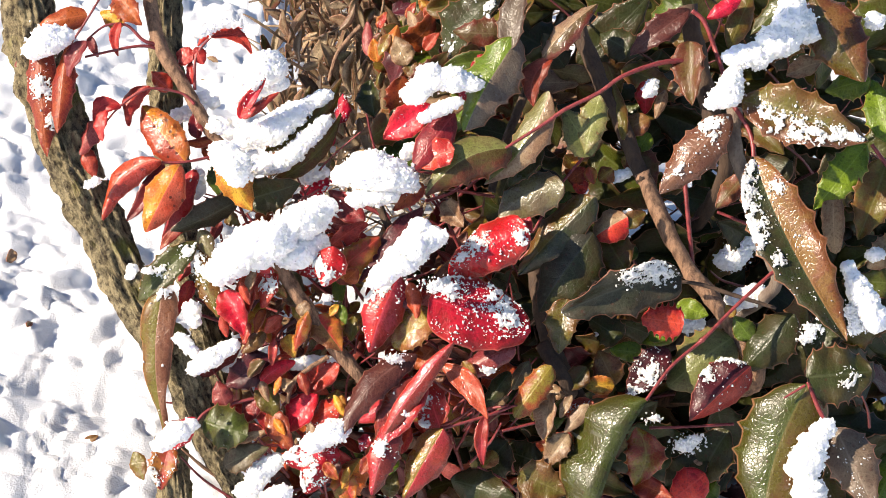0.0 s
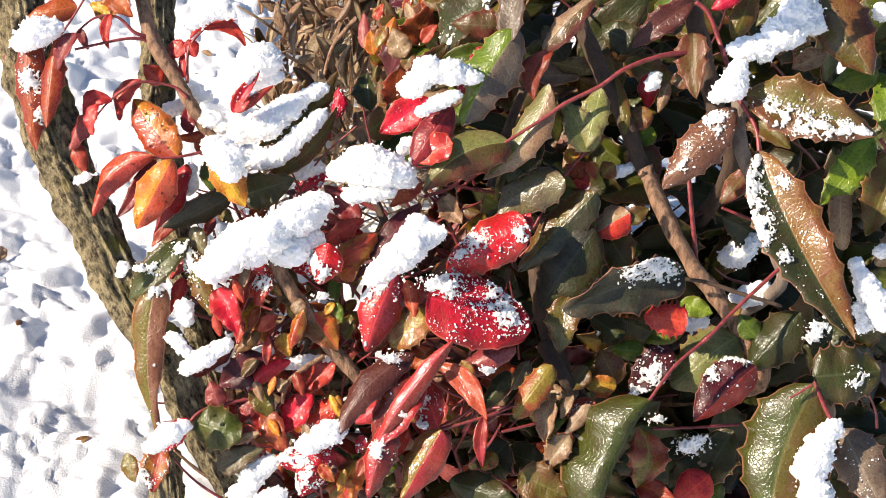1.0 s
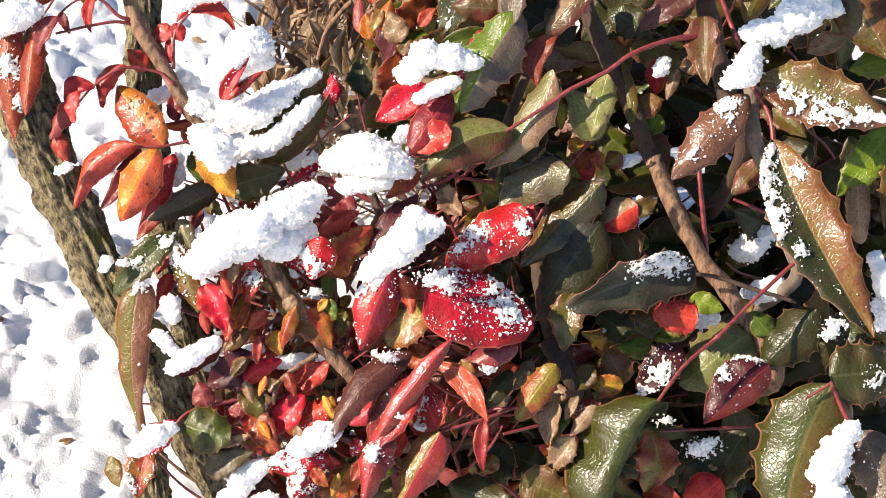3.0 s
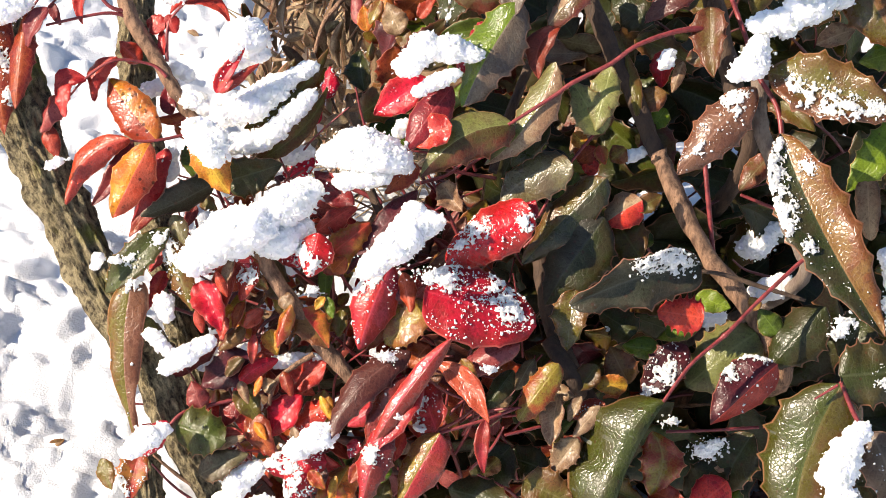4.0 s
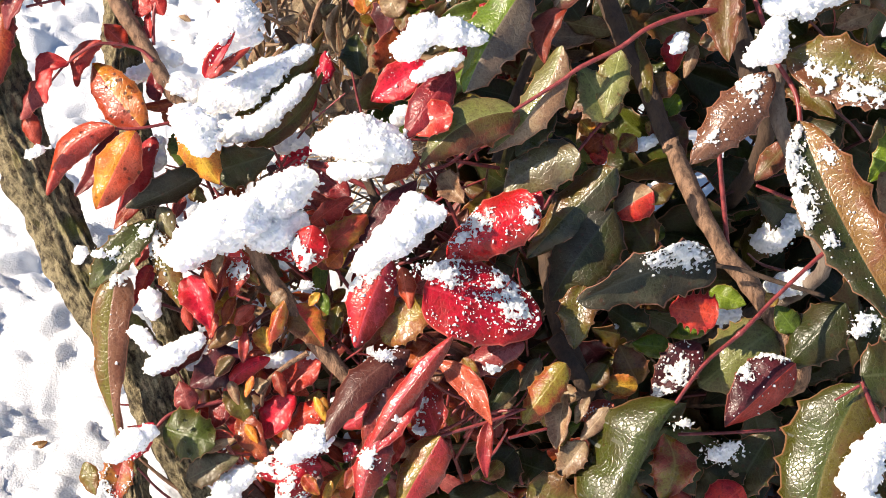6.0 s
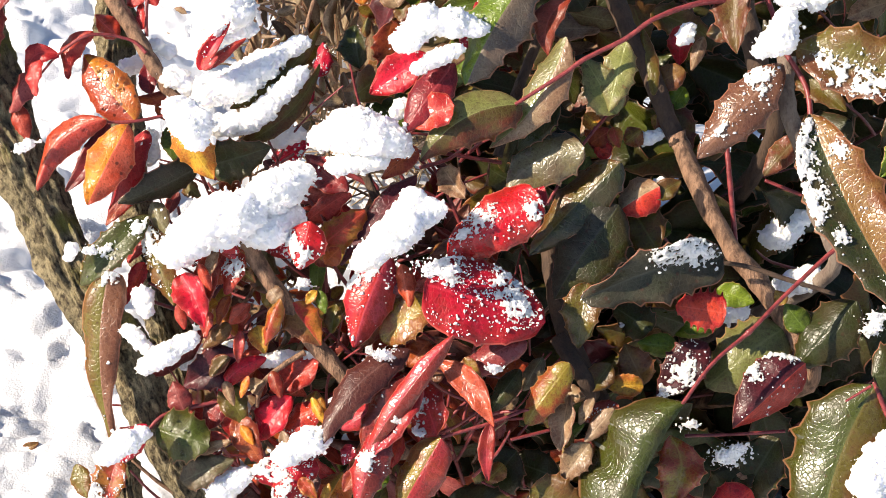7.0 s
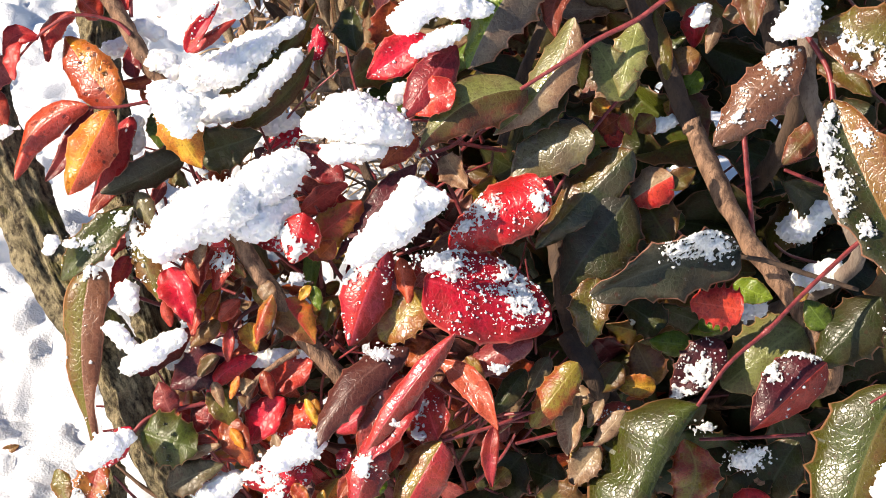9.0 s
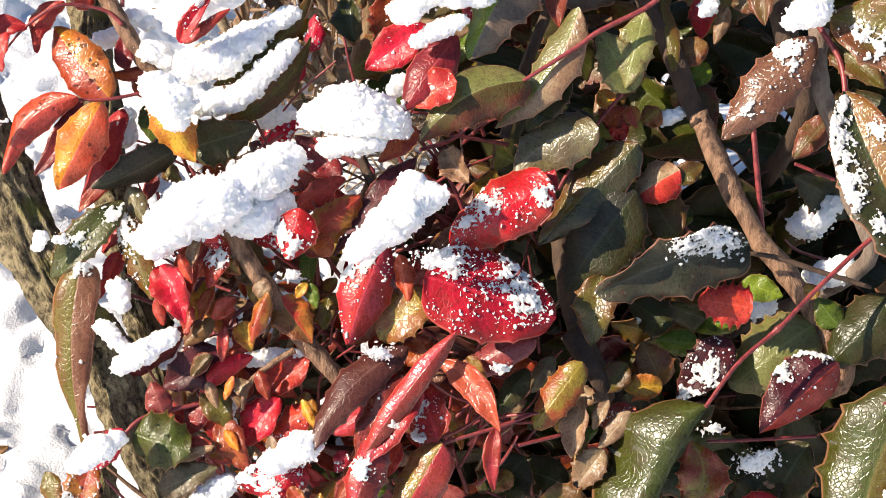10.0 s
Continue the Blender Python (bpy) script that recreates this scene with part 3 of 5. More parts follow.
leaf("yellow", (-0.1988, 1.2446, 0.3344), (-0.2144, 1.2532, 0.3385), 0.0113, fold=10, bend=0.022, roll=1.5)
leaf("rust", (-0.2041, 1.2565, 0.3510), (-0.1868, 1.2361, 0.3390), 0.0171, bend=0.072, fold=-12, roll=-11)
leaf("red", (-0.2008, 1.2410, 0.3380), (-0.2019, 1.2271, 0.3222), 0.0072, side=0.08, bend=0.067, fold=-16, roll=-18.2)
leaf("mauve", (-0.2207, 1.2401, 0.3281), (-0.2151, 1.2316, 0.3188), 0.0053, bend=0.041, fold=-9, roll=-6.6)
leaf("red", (-0.1700, 1.2208, 0.3011), (-0.1825, 1.2309, 0.3083), 0.0141, fold=-20, bend=0.075, roll=5.2)
leaf("red", (-0.1819, 1.2138, 0.3085), (-0.1954, 1.2004, 0.2877), 0.0130, side=0.24, fold=-15, bend=0.033, roll=-18.7)
leaf("red", (-0.1994, 1.2070, 0.2988), (-0.2161, 1.2010, 0.2878), 0.0113, side=0.3, bend=0.082, fold=-11, roll=-6.5)
leaf("red", (-0.2083, 1.2007, 0.2986), (-0.2103, 1.1874, 0.2851), 0.0092, side=0.1, bend=0.051, fold=-1, roll=-31.9)
leaf("mauve", (-0.2155, 1.2013, 0.2908), (-0.2254, 1.1899, 0.2734), 0.0160, fold=-18, bend=0.074, roll=-31)
leaf("salmon", (-0.2233, 1.1967, 0.2757), (-0.2159, 1.1846, 0.2597), 0.0099, bend=0.088, fold=-10, roll=-2.2)
leaf("salmon", (-0.1590, 1.1824, 0.2731), (-0.1882, 1.2146, 0.2934), 0.0234, fold=-1.48148, gloss=1, spots=1, drops=9, slim=0.75, bend=0.072, roll=9.6, fold2=-8.1, other="orange")
leaf("salmon", (-0.1610, 1.1720, 0.2773), (-0.1822, 1.1487, 0.2431), 0.0240, fold=-13.3333, spots=1, bend=0.049, roll=-7.6, fold2=-13.5, other="orange")
leaf("red", (-0.1736, 1.1786, 0.2763), (-0.2107, 1.1646, 0.2415), 0.0183, side=0.17, fold=-25.1852, gloss=1, drops=9, bend=0.053, roll=-22.1, fold2=-18.9, other="salmon")
leaf("darkred", (-0.1731, 1.1880, 0.2687), (-0.1965, 1.1682, 0.2382), 0.0113, side=-0.06, fold=-15, bend=0.042, roll=-9.8)
leaf("red", (-0.1555, 1.1965, 0.2582), (-0.1765, 1.1693, 0.2186), 0.0174, fold=-12, bend=0.057, roll=-29.7)
leaf("darkred", (-0.1524, 1.2033, 0.2765), (-0.1554, 1.2143, 0.2895), 0.0092, bend=0.067, fold=-11, roll=8)
leaf("rust", (-0.1426, 1.2037, 0.2770), (-0.1625, 1.2038, 0.2736), 0.0063, side=-0.1, bend=0.056, fold=-13, roll=-3.4)
leaf("rust", (-0.1447, 1.1955, 0.2656), (-0.1513, 1.2041, 0.2726), 0.0057, bend=0.061, fold=-15, roll=9.6)
leaf("green", (-0.1417, 1.1981, 0.2605), (-0.1377, 1.1816, 0.2460), 0.0131, fold=20, bend=0.049, roll=-20.3)
leaf("yellow", (-0.1389, 1.1802, 0.2786), (-0.1176, 1.1620, 0.2499), 0.0218, fold=-14, roll=-10, bend=0.08)
leaf("slate", (-0.1280, 1.1766, 0.2477), (-0.1680, 1.1610, 0.2346), 0.0197, roll=35, fold=-10, bend=0.05)
leaf("dkgreen", (-0.1215, 1.1816, 0.2460), (-0.0883, 1.1780, 0.2597), 0.0239, roll=-15, bend=0.066, fold=-11)
leaf("rust", (-0.1591, 1.1801, 0.2352), (-0.1773, 1.1685, 0.2166), 0.0085, bend=0.039, roll=-7.5)
leaf("olive", (-0.1359, 1.1842, 0.2324), (-0.1273, 1.1762, 0.2293), 0.0085, bend=0.075, fold=-6, roll=-7.2)
leaf("darkred", (-0.1389, 1.1776, 0.2317), (-0.1453, 1.1703, 0.2213), 0.0063, bend=0.058, fold=-6, roll=-2.2)
leaf("salmon", (-0.1139, 1.1368, 0.2210), (-0.1278, 1.1244, 0.2026), 0.0078, side=0.1, bend=0.026, fold=-13, roll=-5)
leaf("salmon", (-0.1169, 1.1287, 0.2166), (-0.1231, 1.1158, 0.1996), 0.0094, bend=0.028, fold=-14, roll=-19)
leaf("salmon", (-0.1033, 1.1363, 0.2239), (-0.1109, 1.1222, 0.2051), 0.0118, bend=0.035, fold=-1, roll=-23.5, snow=((0.39, -0.04, 0.0049),))
leaf("yellow", (-0.1243, 1.1303, 0.1877), (-0.1165, 1.1329, 0.1928), 0.0085, slim=0.5, bend=0.063, fold=-5, roll=7.6)
leaf("oliveyellow", (-0.1000, 1.1463, 0.2051), (-0.0913, 1.1446, 0.2085), 0.0079, bend=0.094, fold=-3, roll=13.9)
leaf("scarlet", (0.0905, 1.1928, 0.2451), (0.0823, 1.1991, 0.2461), 0.0085, slim=0.5, bend=0.058, fold=-3, roll=2.5)
leaf("rust", (0.0802, 1.2004, 0.2470), (0.0907, 1.2020, 0.2544), 0.0123, bend=0.073, fold=-1, roll=18.1)
leaf("yellow", (0.0767, 1.2105, 0.2595), (0.0851, 1.2043, 0.2530), 0.0092, bend=0.049, fold=-7, roll=-2.7)
leaf("dkgreen", (0.0614, 1.1968, 0.2765), (0.0405, 1.1858, 0.2524), 0.0186, bend=0.035, fold=-4, roll=-26)
# red pair at the top of the twig
leaf("red", (-0.1531, 1.2367, 0.3235), (-0.1256, 1.2432, 0.3327), 0.0084, side=-0.26, roll=30, fold=-12, bend=0.098)
leaf("red", (-0.1440, 1.2356, 0.3305), (-0.1181, 1.2292, 0.3217), 0.0088, side=-0.24, roll=25, fold=-12, bend=0.063)
leaf("red", (-0.1559, 1.2314, 0.3161), (-0.1665, 1.2397, 0.3178), 0.0113, bend=0.059, fold=-1, roll=3.5)
leaf("red", (-0.1545, 1.2363, 0.3229), (-0.1494, 1.2293, 0.3148), 0.0092, bend=0.059, fold=-9, roll=-4.9)
leaf("red", (-0.1566, 1.2229, 0.3040), (-0.1578, 1.2352, 0.3147), 0.0052, bend=0.034, fold=-15, roll=27.1)
# snow-laden leaves behind the twig
CARRIER[0] = old_branch
leaf("crimson", (-0.1258, 1.2003, 0.2930), (-0.1095, 1.2122, 0.3150), 0.0092, roll=10, fold=-22, dust=6, bend=0.071, snow=((0.79, -0.80, 0.0032),))
leaf("red", (-0.1237, 1.1994, 0.2935), (-0.1018, 1.2065, 0.3087), 0.0063, roll=10, fold=-18, dust=3, bend=0.053)
leaf("rose", (-0.1240, 1.1973, 0.2957), (-0.1155, 1.1990, 0.3019), 0.0058, bend=0.037, fold=-4, roll=19)
leaf("olive", (-0.1119, 1.2089, 0.2637), (-0.0635, 1.2352, 0.3008), 0.0120, roll=-12, side=0.09, bend=0.058, fold=-12)
leaf("olive", (-0.1082, 1.1953, 0.2480), (-0.0635, 1.2205, 0.2836), 0.0106, roll=-12, side=0.09, bend=0.097, fold=-9)
leaf("crimson", (-0.0674, 1.2597, 0.2525), (-0.0654, 1.2737, 0.2665), 0.0130, dust=20, bend=0.025, fold=-15, roll=31.4)
leaf("crimson", (-0.0719, 1.2512, 0.2405), (-0.0808, 1.2604, 0.2513), 0.0106, bend=0.063, fold=-3, roll=3.3)
leaf("crimson", (-0.0919, 1.2066, 0.2294), (-0.0698, 1.2060, 0.2444), 0.0132, dust=30, bend=0.041, fold=-5, roll=23.4)
leaf("maroon", (-0.0955, 1.2078, 0.2312), (-0.0850, 1.1963, 0.2276), 0.0106, bend=0.047, fold=-15, roll=-9.5)
leaf("dkgreen", (-0.0439, 1.2451, 0.2665), (-0.0470, 1.2638, 0.2833), 0.0197, fold=25, bend=0.043, roll=22.1)
leaf("dkgreen", (-0.0345, 1.2458, 0.2674), (-0.0162, 1.2405, 0.2748), 0.0072, bend=0.033, fold=-5, roll=14.9)
# crimson leaves in the middle
CARRIER[0] = low_branch
leaf("crimson", (-0.0059, 1.2062, 0.2983), (-0.0371, 1.1985, 0.2793), 0.0206, fold=-10, dust=12, bend=0.078, roll=-10.1)
leaf("darkred", (0.0073, 1.1952, 0.3000), (-0.0190, 1.1700, 0.2743), 0.0218, roll=-12, fold=-10, bend=0.078)
leaf("scarlet", (0.0072, 1.1739, 0.2873), (-0.0156, 1.1763, 0.2752), 0.0188, slim=0.6, fold=-10, gloss=1, bend=0.054, roll=-18.1)
leaf("crimson", (0.0175, 1.2184, 0.3153), (0.0317, 1.2202, 0.3263), 0.0125, dust=12, bend=0.032, fold=-2, roll=23.1)
leaf("crimson", (0.0105, 1.2089, 0.3019), (0.0228, 1.2152, 0.3124), 0.0106, dust=12, bend=0.098, fold=-10, roll=6.4)
leaf("darkred", (-0.0490, 1.1732, 0.2346), (-0.0723, 1.1970, 0.2418), 0.0163, fold=-10, bend=0.039, roll=8.1)
leaf("red", (-0.0691, 1.1607, 0.2254), (-0.0471, 1.1633, 0.2405), 0.0138, fold=-14, bend=0.097, roll=19.6)
leaf("autumnred", (-0.0665, 1.1420, 0.2163), (-0.0392, 1.1528, 0.2367), 0.0191, slim=0.65, fold=-14, bend=0.059, roll=8.7)
leaf("rust", (-0.0663, 1.1505, 0.2111), (-0.0544, 1.1471, 0.2075), 0.0106, bend=0.087, fold=-2)
leaf("maroon", (-0.0122, 1.1698, 0.2470), (-0.0526, 1.1386, 0.2128), 0.0141, roll=-25, bend=0.037, fold=-3)
leaf("rust", (-0.0123, 1.1867, 0.2535), (-0.0314, 1.1806, 0.2381), 0.0122, bend=0.042, fold=-9, roll=-16.5)
leaf("tan", (0.0010, 1.1764, 0.2476), (0.0129, 1.1594, 0.2398), 0.0165, fold=25, bend=0.028, roll=-14.6)
# snow patch and grains on this leaf also stand in for its whitish sheen
leaf("crimson", (0.0512, 1.1471, 0.2498), (0.0024, 1.1386, 0.2187), 0.0315, fold=-10, slim=0.65, dust=60, gloss=1, bend=0.063, roll=-14.6, snow=((0.10, -0.39, 0.0049), (0.55, 0.47, 0.0070), (0.76, 0.40, 0.0042),))
leaf("crimson", (-0.0086, 1.1169, 0.2158), (0.0539, 1.1097, 0.1971), 0.0444, roll=14, fold=-7.40741, slim=0.55, dust=110, bend=0.038, fold2=-10.8, other="crimson", snow=((0.63, -0.68, 0.0092), (0.75, -0.25, 0.0084), (0.06, -0.90, 0.0092), (0.19, -0.44, 0.0056),))
leaf("crimson", (0.0537, 1.1582, 0.2481), (0.0399, 1.1499, 0.2302), 0.0153, dust=20, bend=0.08, fold=-11, roll=-31.6)
leaf("rose", (-0.0266, 1.1338, 0.2222), (-0.0460, 1.1064, 0.1833), 0.0284, fold=-28.1481, dust=30, bend=0.076, roll=-21.1, fold2=-10.8, other="scarlet", snow=((0.19, 0.59, 0.0063), (0.36, 0.90, 0.0049),))
leaf("salmon", (-0.0204, 1.1310, 0.2182), (-0.0162, 1.1136, 0.2037), 0.0109, bend=0.024, fold=-15, roll=-21.2)
leaf("maroon", (-0.0295, 1.1294, 0.2108), (-0.0198, 1.1235, 0.2044), 0.0106, bend=0.044, fold=-8, roll=-1.7)
leaf("oliveyellow", (-0.0046, 1.1237, 0.1995), (-0.0304, 1.1182, 0.1776), 0.0235, slim=0.6, fold=-6, gloss=1, bend=0.098, roll=-23.7)
leaf("crimson", (-0.0667, 1.1348, 0.2425), (-0.0729, 1.1199, 0.2230), 0.0236, dust=30, bend=0.086, fold=-15, roll=-14.8, snow=((0.54, 0.65, 0.0063), (0.73, -0.23, 0.0042),))
leaf("crimson", (-0.1031, 1.1524, 0.2223), (-0.1295, 1.1487, 0.2081), 0.0142, dust=15, bend=0.025, fold=-2, roll=-11.7)
leaf("crimson", (-0.0925, 1.1507, 0.2234), (-0.0781, 1.1389, 0.2168), 0.0141, dust=25, bend=0.025, fold=-15, roll=-5.6)
leaf("bronze", (-0.0515, 1.1717, 0.2151), (-0.0658, 1.1652, 0.2022), 0.0071, bend=0.026, fold=-13, roll=-13.9)
# leaves hanging at the lower twig end
leaf("gloss", (-0.1517, 1.1563, 0.2311), (-0.1890, 1.1406, 0.1976), 0.0194, fold=-8, dust=4, slim=0.8, peak=0.5, bend=0.06, roll=-16.6, snow=((0.54, 0.11, 0.0035), (0.15, -0.07, 0.0049),))
leaf("cocoa", (-0.1724, 1.1385, 0.2095), (-0.1724, 1.0813, 0.1343), 0.0225, spiny=-1, side=0.05, fold=-10.3704, roll=-24, bend=0.03, peak=0.24, slim=1.15, dust=4, fold2=-5.4, other="olive", snow=((0.03, -0.17, 0.0049),))
leaf("olive", (-0.1534, 1.1555, 0.2265), (-0.1382, 1.1219, 0.1985), 0.0165, fold=-12, dust=40, bend=0.05, roll=-15.7, snow=((0.14, 0.24, 0.0063), (0.37, -0.05, 0.0056),))
leaf("red", (-0.1539, 1.1600, 0.2156), (-0.1655, 1.1541, 0.2026), 0.0089, bend=0.033, fold=-12, roll=-26.3)
leaf("scarlet", (-0.1560, 1.1519, 0.2041), (-0.1638, 1.1418, 0.1897), 0.0092, bend=0.032, fold=-12, roll=-8.2)
leaf("scarlet", (-0.1645, 1.1443, 0.1935), (-0.1687, 1.1381, 0.1846), 0.0063, bend=0.058, fold=-16, roll=-1)
leaf("pale", (-0.1508, 1.1636, 0.2345), (-0.1425, 1.1487, 0.2236), 0.0115, bend=0.057, fold=-13, roll=-15.5)
leaf("crimson", (-0.1342, 1.1320, 0.2108), (-0.1216, 1.1099, 0.1928), 0.0193, side=-0.08, fold=18, bend=0.084, roll=-13.5)
leaf("maroon", (-0.1361, 1.1342, 0.2053), (-0.1291, 1.1209, 0.1870), 0.0106, side=-0.1, bend=0.076, fold=-10, roll=-1.2)
leaf("salmon", (-0.1092, 1.1416, 0.2244), (-0.1238, 1.1231, 0.1975), 0.0128, side=0.12, fold=-12, bend=0.055, roll=-12.8)
leaf("salmon", (-0.1020, 1.1432, 0.2181), (-0.1118, 1.1331, 0.2031), 0.0106, bend=0.068, fold=-14, roll=-7.7)
leaf("salmon", (-0.1108, 1.1392, 0.2038), (-0.1244, 1.1417, 0.2019), 0.0078, bend=0.085, fold=-12, roll=-5.4)
leaf("autumnred", (-0.0826, 1.1215, 0.2030), (-0.0909, 1.1071, 0.1837), 0.0111, fold=-20, gloss=1, spots=1, bend=0.095, roll=-24.1)
leaf("oliveyellow", (-0.0811, 1.1267, 0.1948), (-0.0947, 1.1354, 0.1979), 0.0120, bend=0.032, fold=-5, roll=2.1)
leaf("yellow", (-0.0954, 1.1246, 0.1833), (-0.0918, 1.1144, 0.1726), 0.0114, bend=0.069, fold=-15, roll=-11.5)
leaf("autumnred", (-0.0783, 1.1263, 0.1960), (-0.0622, 1.1120, 0.1797), 0.0190, fold=-7.40741, bend=0.02, roll=-3, fold2=16.2, other="brown")
leaf("lime", (-0.0633, 1.1619, 0.2099), (-0.0654, 1.1435, 0.1865), 0.0085, bend=0.076, fold=-15, roll=-9.5)
leaf("oliveyellow", (-0.1110, 1.1432, 0.1921), (-0.1217, 1.1380, 0.1819), 0.0122, bend=0.099, roll=-15.5)
leaf("salmon", (-0.1004, 1.1360, 0.1821), (-0.1119, 1.1331, 0.1742), 0.0121, bend=0.079, fold=-6, roll=-13.6)
leaf("autumnred", (-0.1167, 1.1432, 0.1833), (-0.1072, 1.1271, 0.1743), 0.0108, bend=0.089, fold=-13, roll=-17)
leaf("maroon", (-0.0987, 1.1330, 0.1778), (-0.1295, 1.1295, 0.1573), 0.0152, bend=0.023, fold=-2, roll=-18.7)
leaf("darkred", (-0.1244, 1.1306, 0.1743), (-0.1565, 1.1188, 0.1514), 0.0148, roll=35, bend=0.056, fold=-5)
leaf("maroon", (-0.1042, 1.1201, 0.1682), (-0.1364, 1.1142, 0.1505), 0.0218, roll=-10, fold=-10, bend=0.029)
leaf("crimson", (-0.0913, 1.1149, 0.1696), (-0.1174, 1.1052, 0.1515), 0.0099, side=0.1, bend=0.094, fold=-12, roll=-7.5)
leaf("mauve", (-0.1339, 1.0984, 0.1463), (-0.1402, 1.1079, 0.1592), 0.0134, bend=0.092, fold=-10, roll=1.4)
leaf("gloss", (-0.1479, 1.0936, 0.1394), (-0.1195, 1.0792, 0.1397), 0.0275, slim=0.6, drops=9, bend=0.077, fold=-9, roll=2.6)
leaf("pale", (-0.1356, 1.0789, 0.1153), (-0.1082, 1.0789, 0.1309), 0.0166, bend=0.058, fold=-8, roll=17.5)
leaf("darkred", (-0.1155, 1.1063, 0.1488), (-0.1233, 1.0973, 0.1353), 0.0125, bend=0.043, fold=-2, roll=-23.1)
leaf("olive", (-0.1134, 1.1112, 0.1556), (-0.1020, 1.0961, 0.1391), 0.0148, bend=0.083, fold=-2, roll=-5.5)
leaf("rust", (-0.1071, 1.1010, 0.1413), (-0.0933, 1.0817, 0.1257), 0.0149, bend=0.094, fold=-2, roll=-10.5)
leaf("orange", (-0.1046, 1.0943, 0.1406), (-0.0976, 1.0849, 0.1357), 0.0057, bend=0.065, fold=-14, roll=-13.1)
leaf("salmon", (-0.1000, 1.1205, 0.1688), (-0.1043, 1.1086, 0.1523), 0.0078, bend=0.034, fold=-7, roll=-4.2)
leaf("red", (-0.0636, 1.1171, 0.1642), (-0.0908, 1.1139, 0.1471), 0.0173, fold=14, bend=0.026, roll=-16.7)
leaf("crimson", (-0.0783, 1.1070, 0.1499), (-0.0976, 1.0966, 0.1286), 0.0190, fold=-10, bend=0.059, roll=-22.3)
leaf("scarlet", (-0.0633, 1.0994, 0.1480), (-0.0850, 1.1002, 0.1319), 0.0178, fold=-12, dust=8, bend=0.083, roll=-26.2)
leaf("rust", (-0.0948, 1.1105, 0.1462), (-0.0986, 1.1223, 0.1571), 0.0093, bend=0.027, fold=-6, roll=16)
leaf("oliveyellow", (-0.0653, 1.1125, 0.1491), (-0.0702, 1.1018, 0.1351), 0.0123, bend=0.072, fold=-7, roll=-19.2)
leaf("yellow", (-0.0629, 1.1066, 0.1494), (-0.0649, 1.0953, 0.1360), 0.0079, bend=0.089, fold=-9, roll=-17.8)
leaf("crimson", (-0.0629, 1.0736, 0.1289), (-0.1017, 1.0794, 0.1213), 0.0226, dust=60, bend=0.075, fold=-15, roll=-6.7, snow=((0.76, 0.27, 0.0063), (0.54, -0.35, 0.0049),))
leaf("crimson", (-0.0726, 1.0745, 0.1300), (-0.0844, 1.0598, 0.1090), 0.0204, dust=60, bend=0.028, fold=-14, roll=-0.1, snow=((0.56, 0.29, 0.0056), (0.86, 0.90, 0.0035),))
leaf("orange", (-0.0508, 1.0800, 0.1206), (-0.0663, 1.0648, 0.0970), 0.0216, bend=0.037, fold=-14.8148, roll=-17.7, fold2=-17.55, other="oliveyellow")
leaf("autumnred", (-0.0650, 1.0802, 0.1122), (-0.0550, 1.0642, 0.0984), 0.0163, bend=0.066, fold=-3, roll=-11)
leaf("autumnred", (-0.1689, 1.0855, 0.1280), (-0.1750, 1.0681, 0.1054), 0.0186, dust=35, fold=-12, bend=0.091, roll=-13.4, snow=((0.70, 0.74, 0.0035),))
leaf("crimson", (-0.1529, 1.0909, 0.1444), (-0.1693, 1.0810, 0.1255), 0.0131, dust=15, bend=0.08, fold=-7, roll=-20.8)
leaf("olive", (-0.1928, 1.0941, 0.1142), (-0.1863, 1.0794, 0.1037), 0.0109, bend=0.042, fold=-1, roll=-19)
leaf("tan", (-0.1145, 1.1311, 0.2268), (-0.1200, 1.1231, 0.2156), 0.0065, fold=-18, bend=0.032, roll=-18.6)
leaf("salmon", (-0.1239, 1.1255, 0.2224), (-0.1177, 1.1174, 0.2113), 0.0056, fold=-18, bend=0.1, roll=-1.1)
leaf("rust", (-0.1094, 1.1271, 0.2006), (-0.1157, 1.1189, 0.1886), 0.0067, fold=-15, bend=0.044, roll=-25.7)
leaf("salmon", (-0.1198, 1.1223, 0.1938), (-0.1218, 1.1131, 0.1834), 0.0074, fold=-16, bend=0.023, roll=-25)
leaf("yellow", (-0.1123, 1.1259, 0.1954), (-0.1201, 1.1208, 0.1862), 0.0072, bend=0.066, fold=-4, roll=-18.5)
leaf("salmon", (-0.0993, 1.1279, 0.1948), (-0.1099, 1.1229, 0.1855), 0.0092, fold=-16, bend=0.095, roll=-10.9)
leaf("rose", (-0.1040, 1.1183, 0.1846), (-0.1054, 1.1086, 0.1711), 0.0056, fold=-15, bend=0.066, roll=-1.6)
leaf("brown", (-0.1099, 1.1235, 0.1851), (-0.1241, 1.1179, 0.1735), 0.0093, fold=-12, bend=0.064, roll=-13)
leaf("autumnred", (-0.0985, 1.1379, 0.2261), (-0.1054, 1.1338, 0.2197), 0.0071, bend=0.099, fold=-1, roll=-4.4)
leaf("oliveyellow", (-0.1035, 1.1319, 0.2142), (-0.0958, 1.1271, 0.2092), 0.0063, bend=0.023, fold=-14, roll=-2.2)
leaf("lime", (-0.0629, 1.1287, 0.2028), (-0.0600, 1.1200, 0.1946), 0.0057, bend=0.078, fold=-7, roll=-14.8)
leaf("yellow", (-0.0642, 1.1279, 0.2034), (-0.0698, 1.1244, 0.1974), 0.0050, bend=0.057, fold=-16, roll=-12.9)
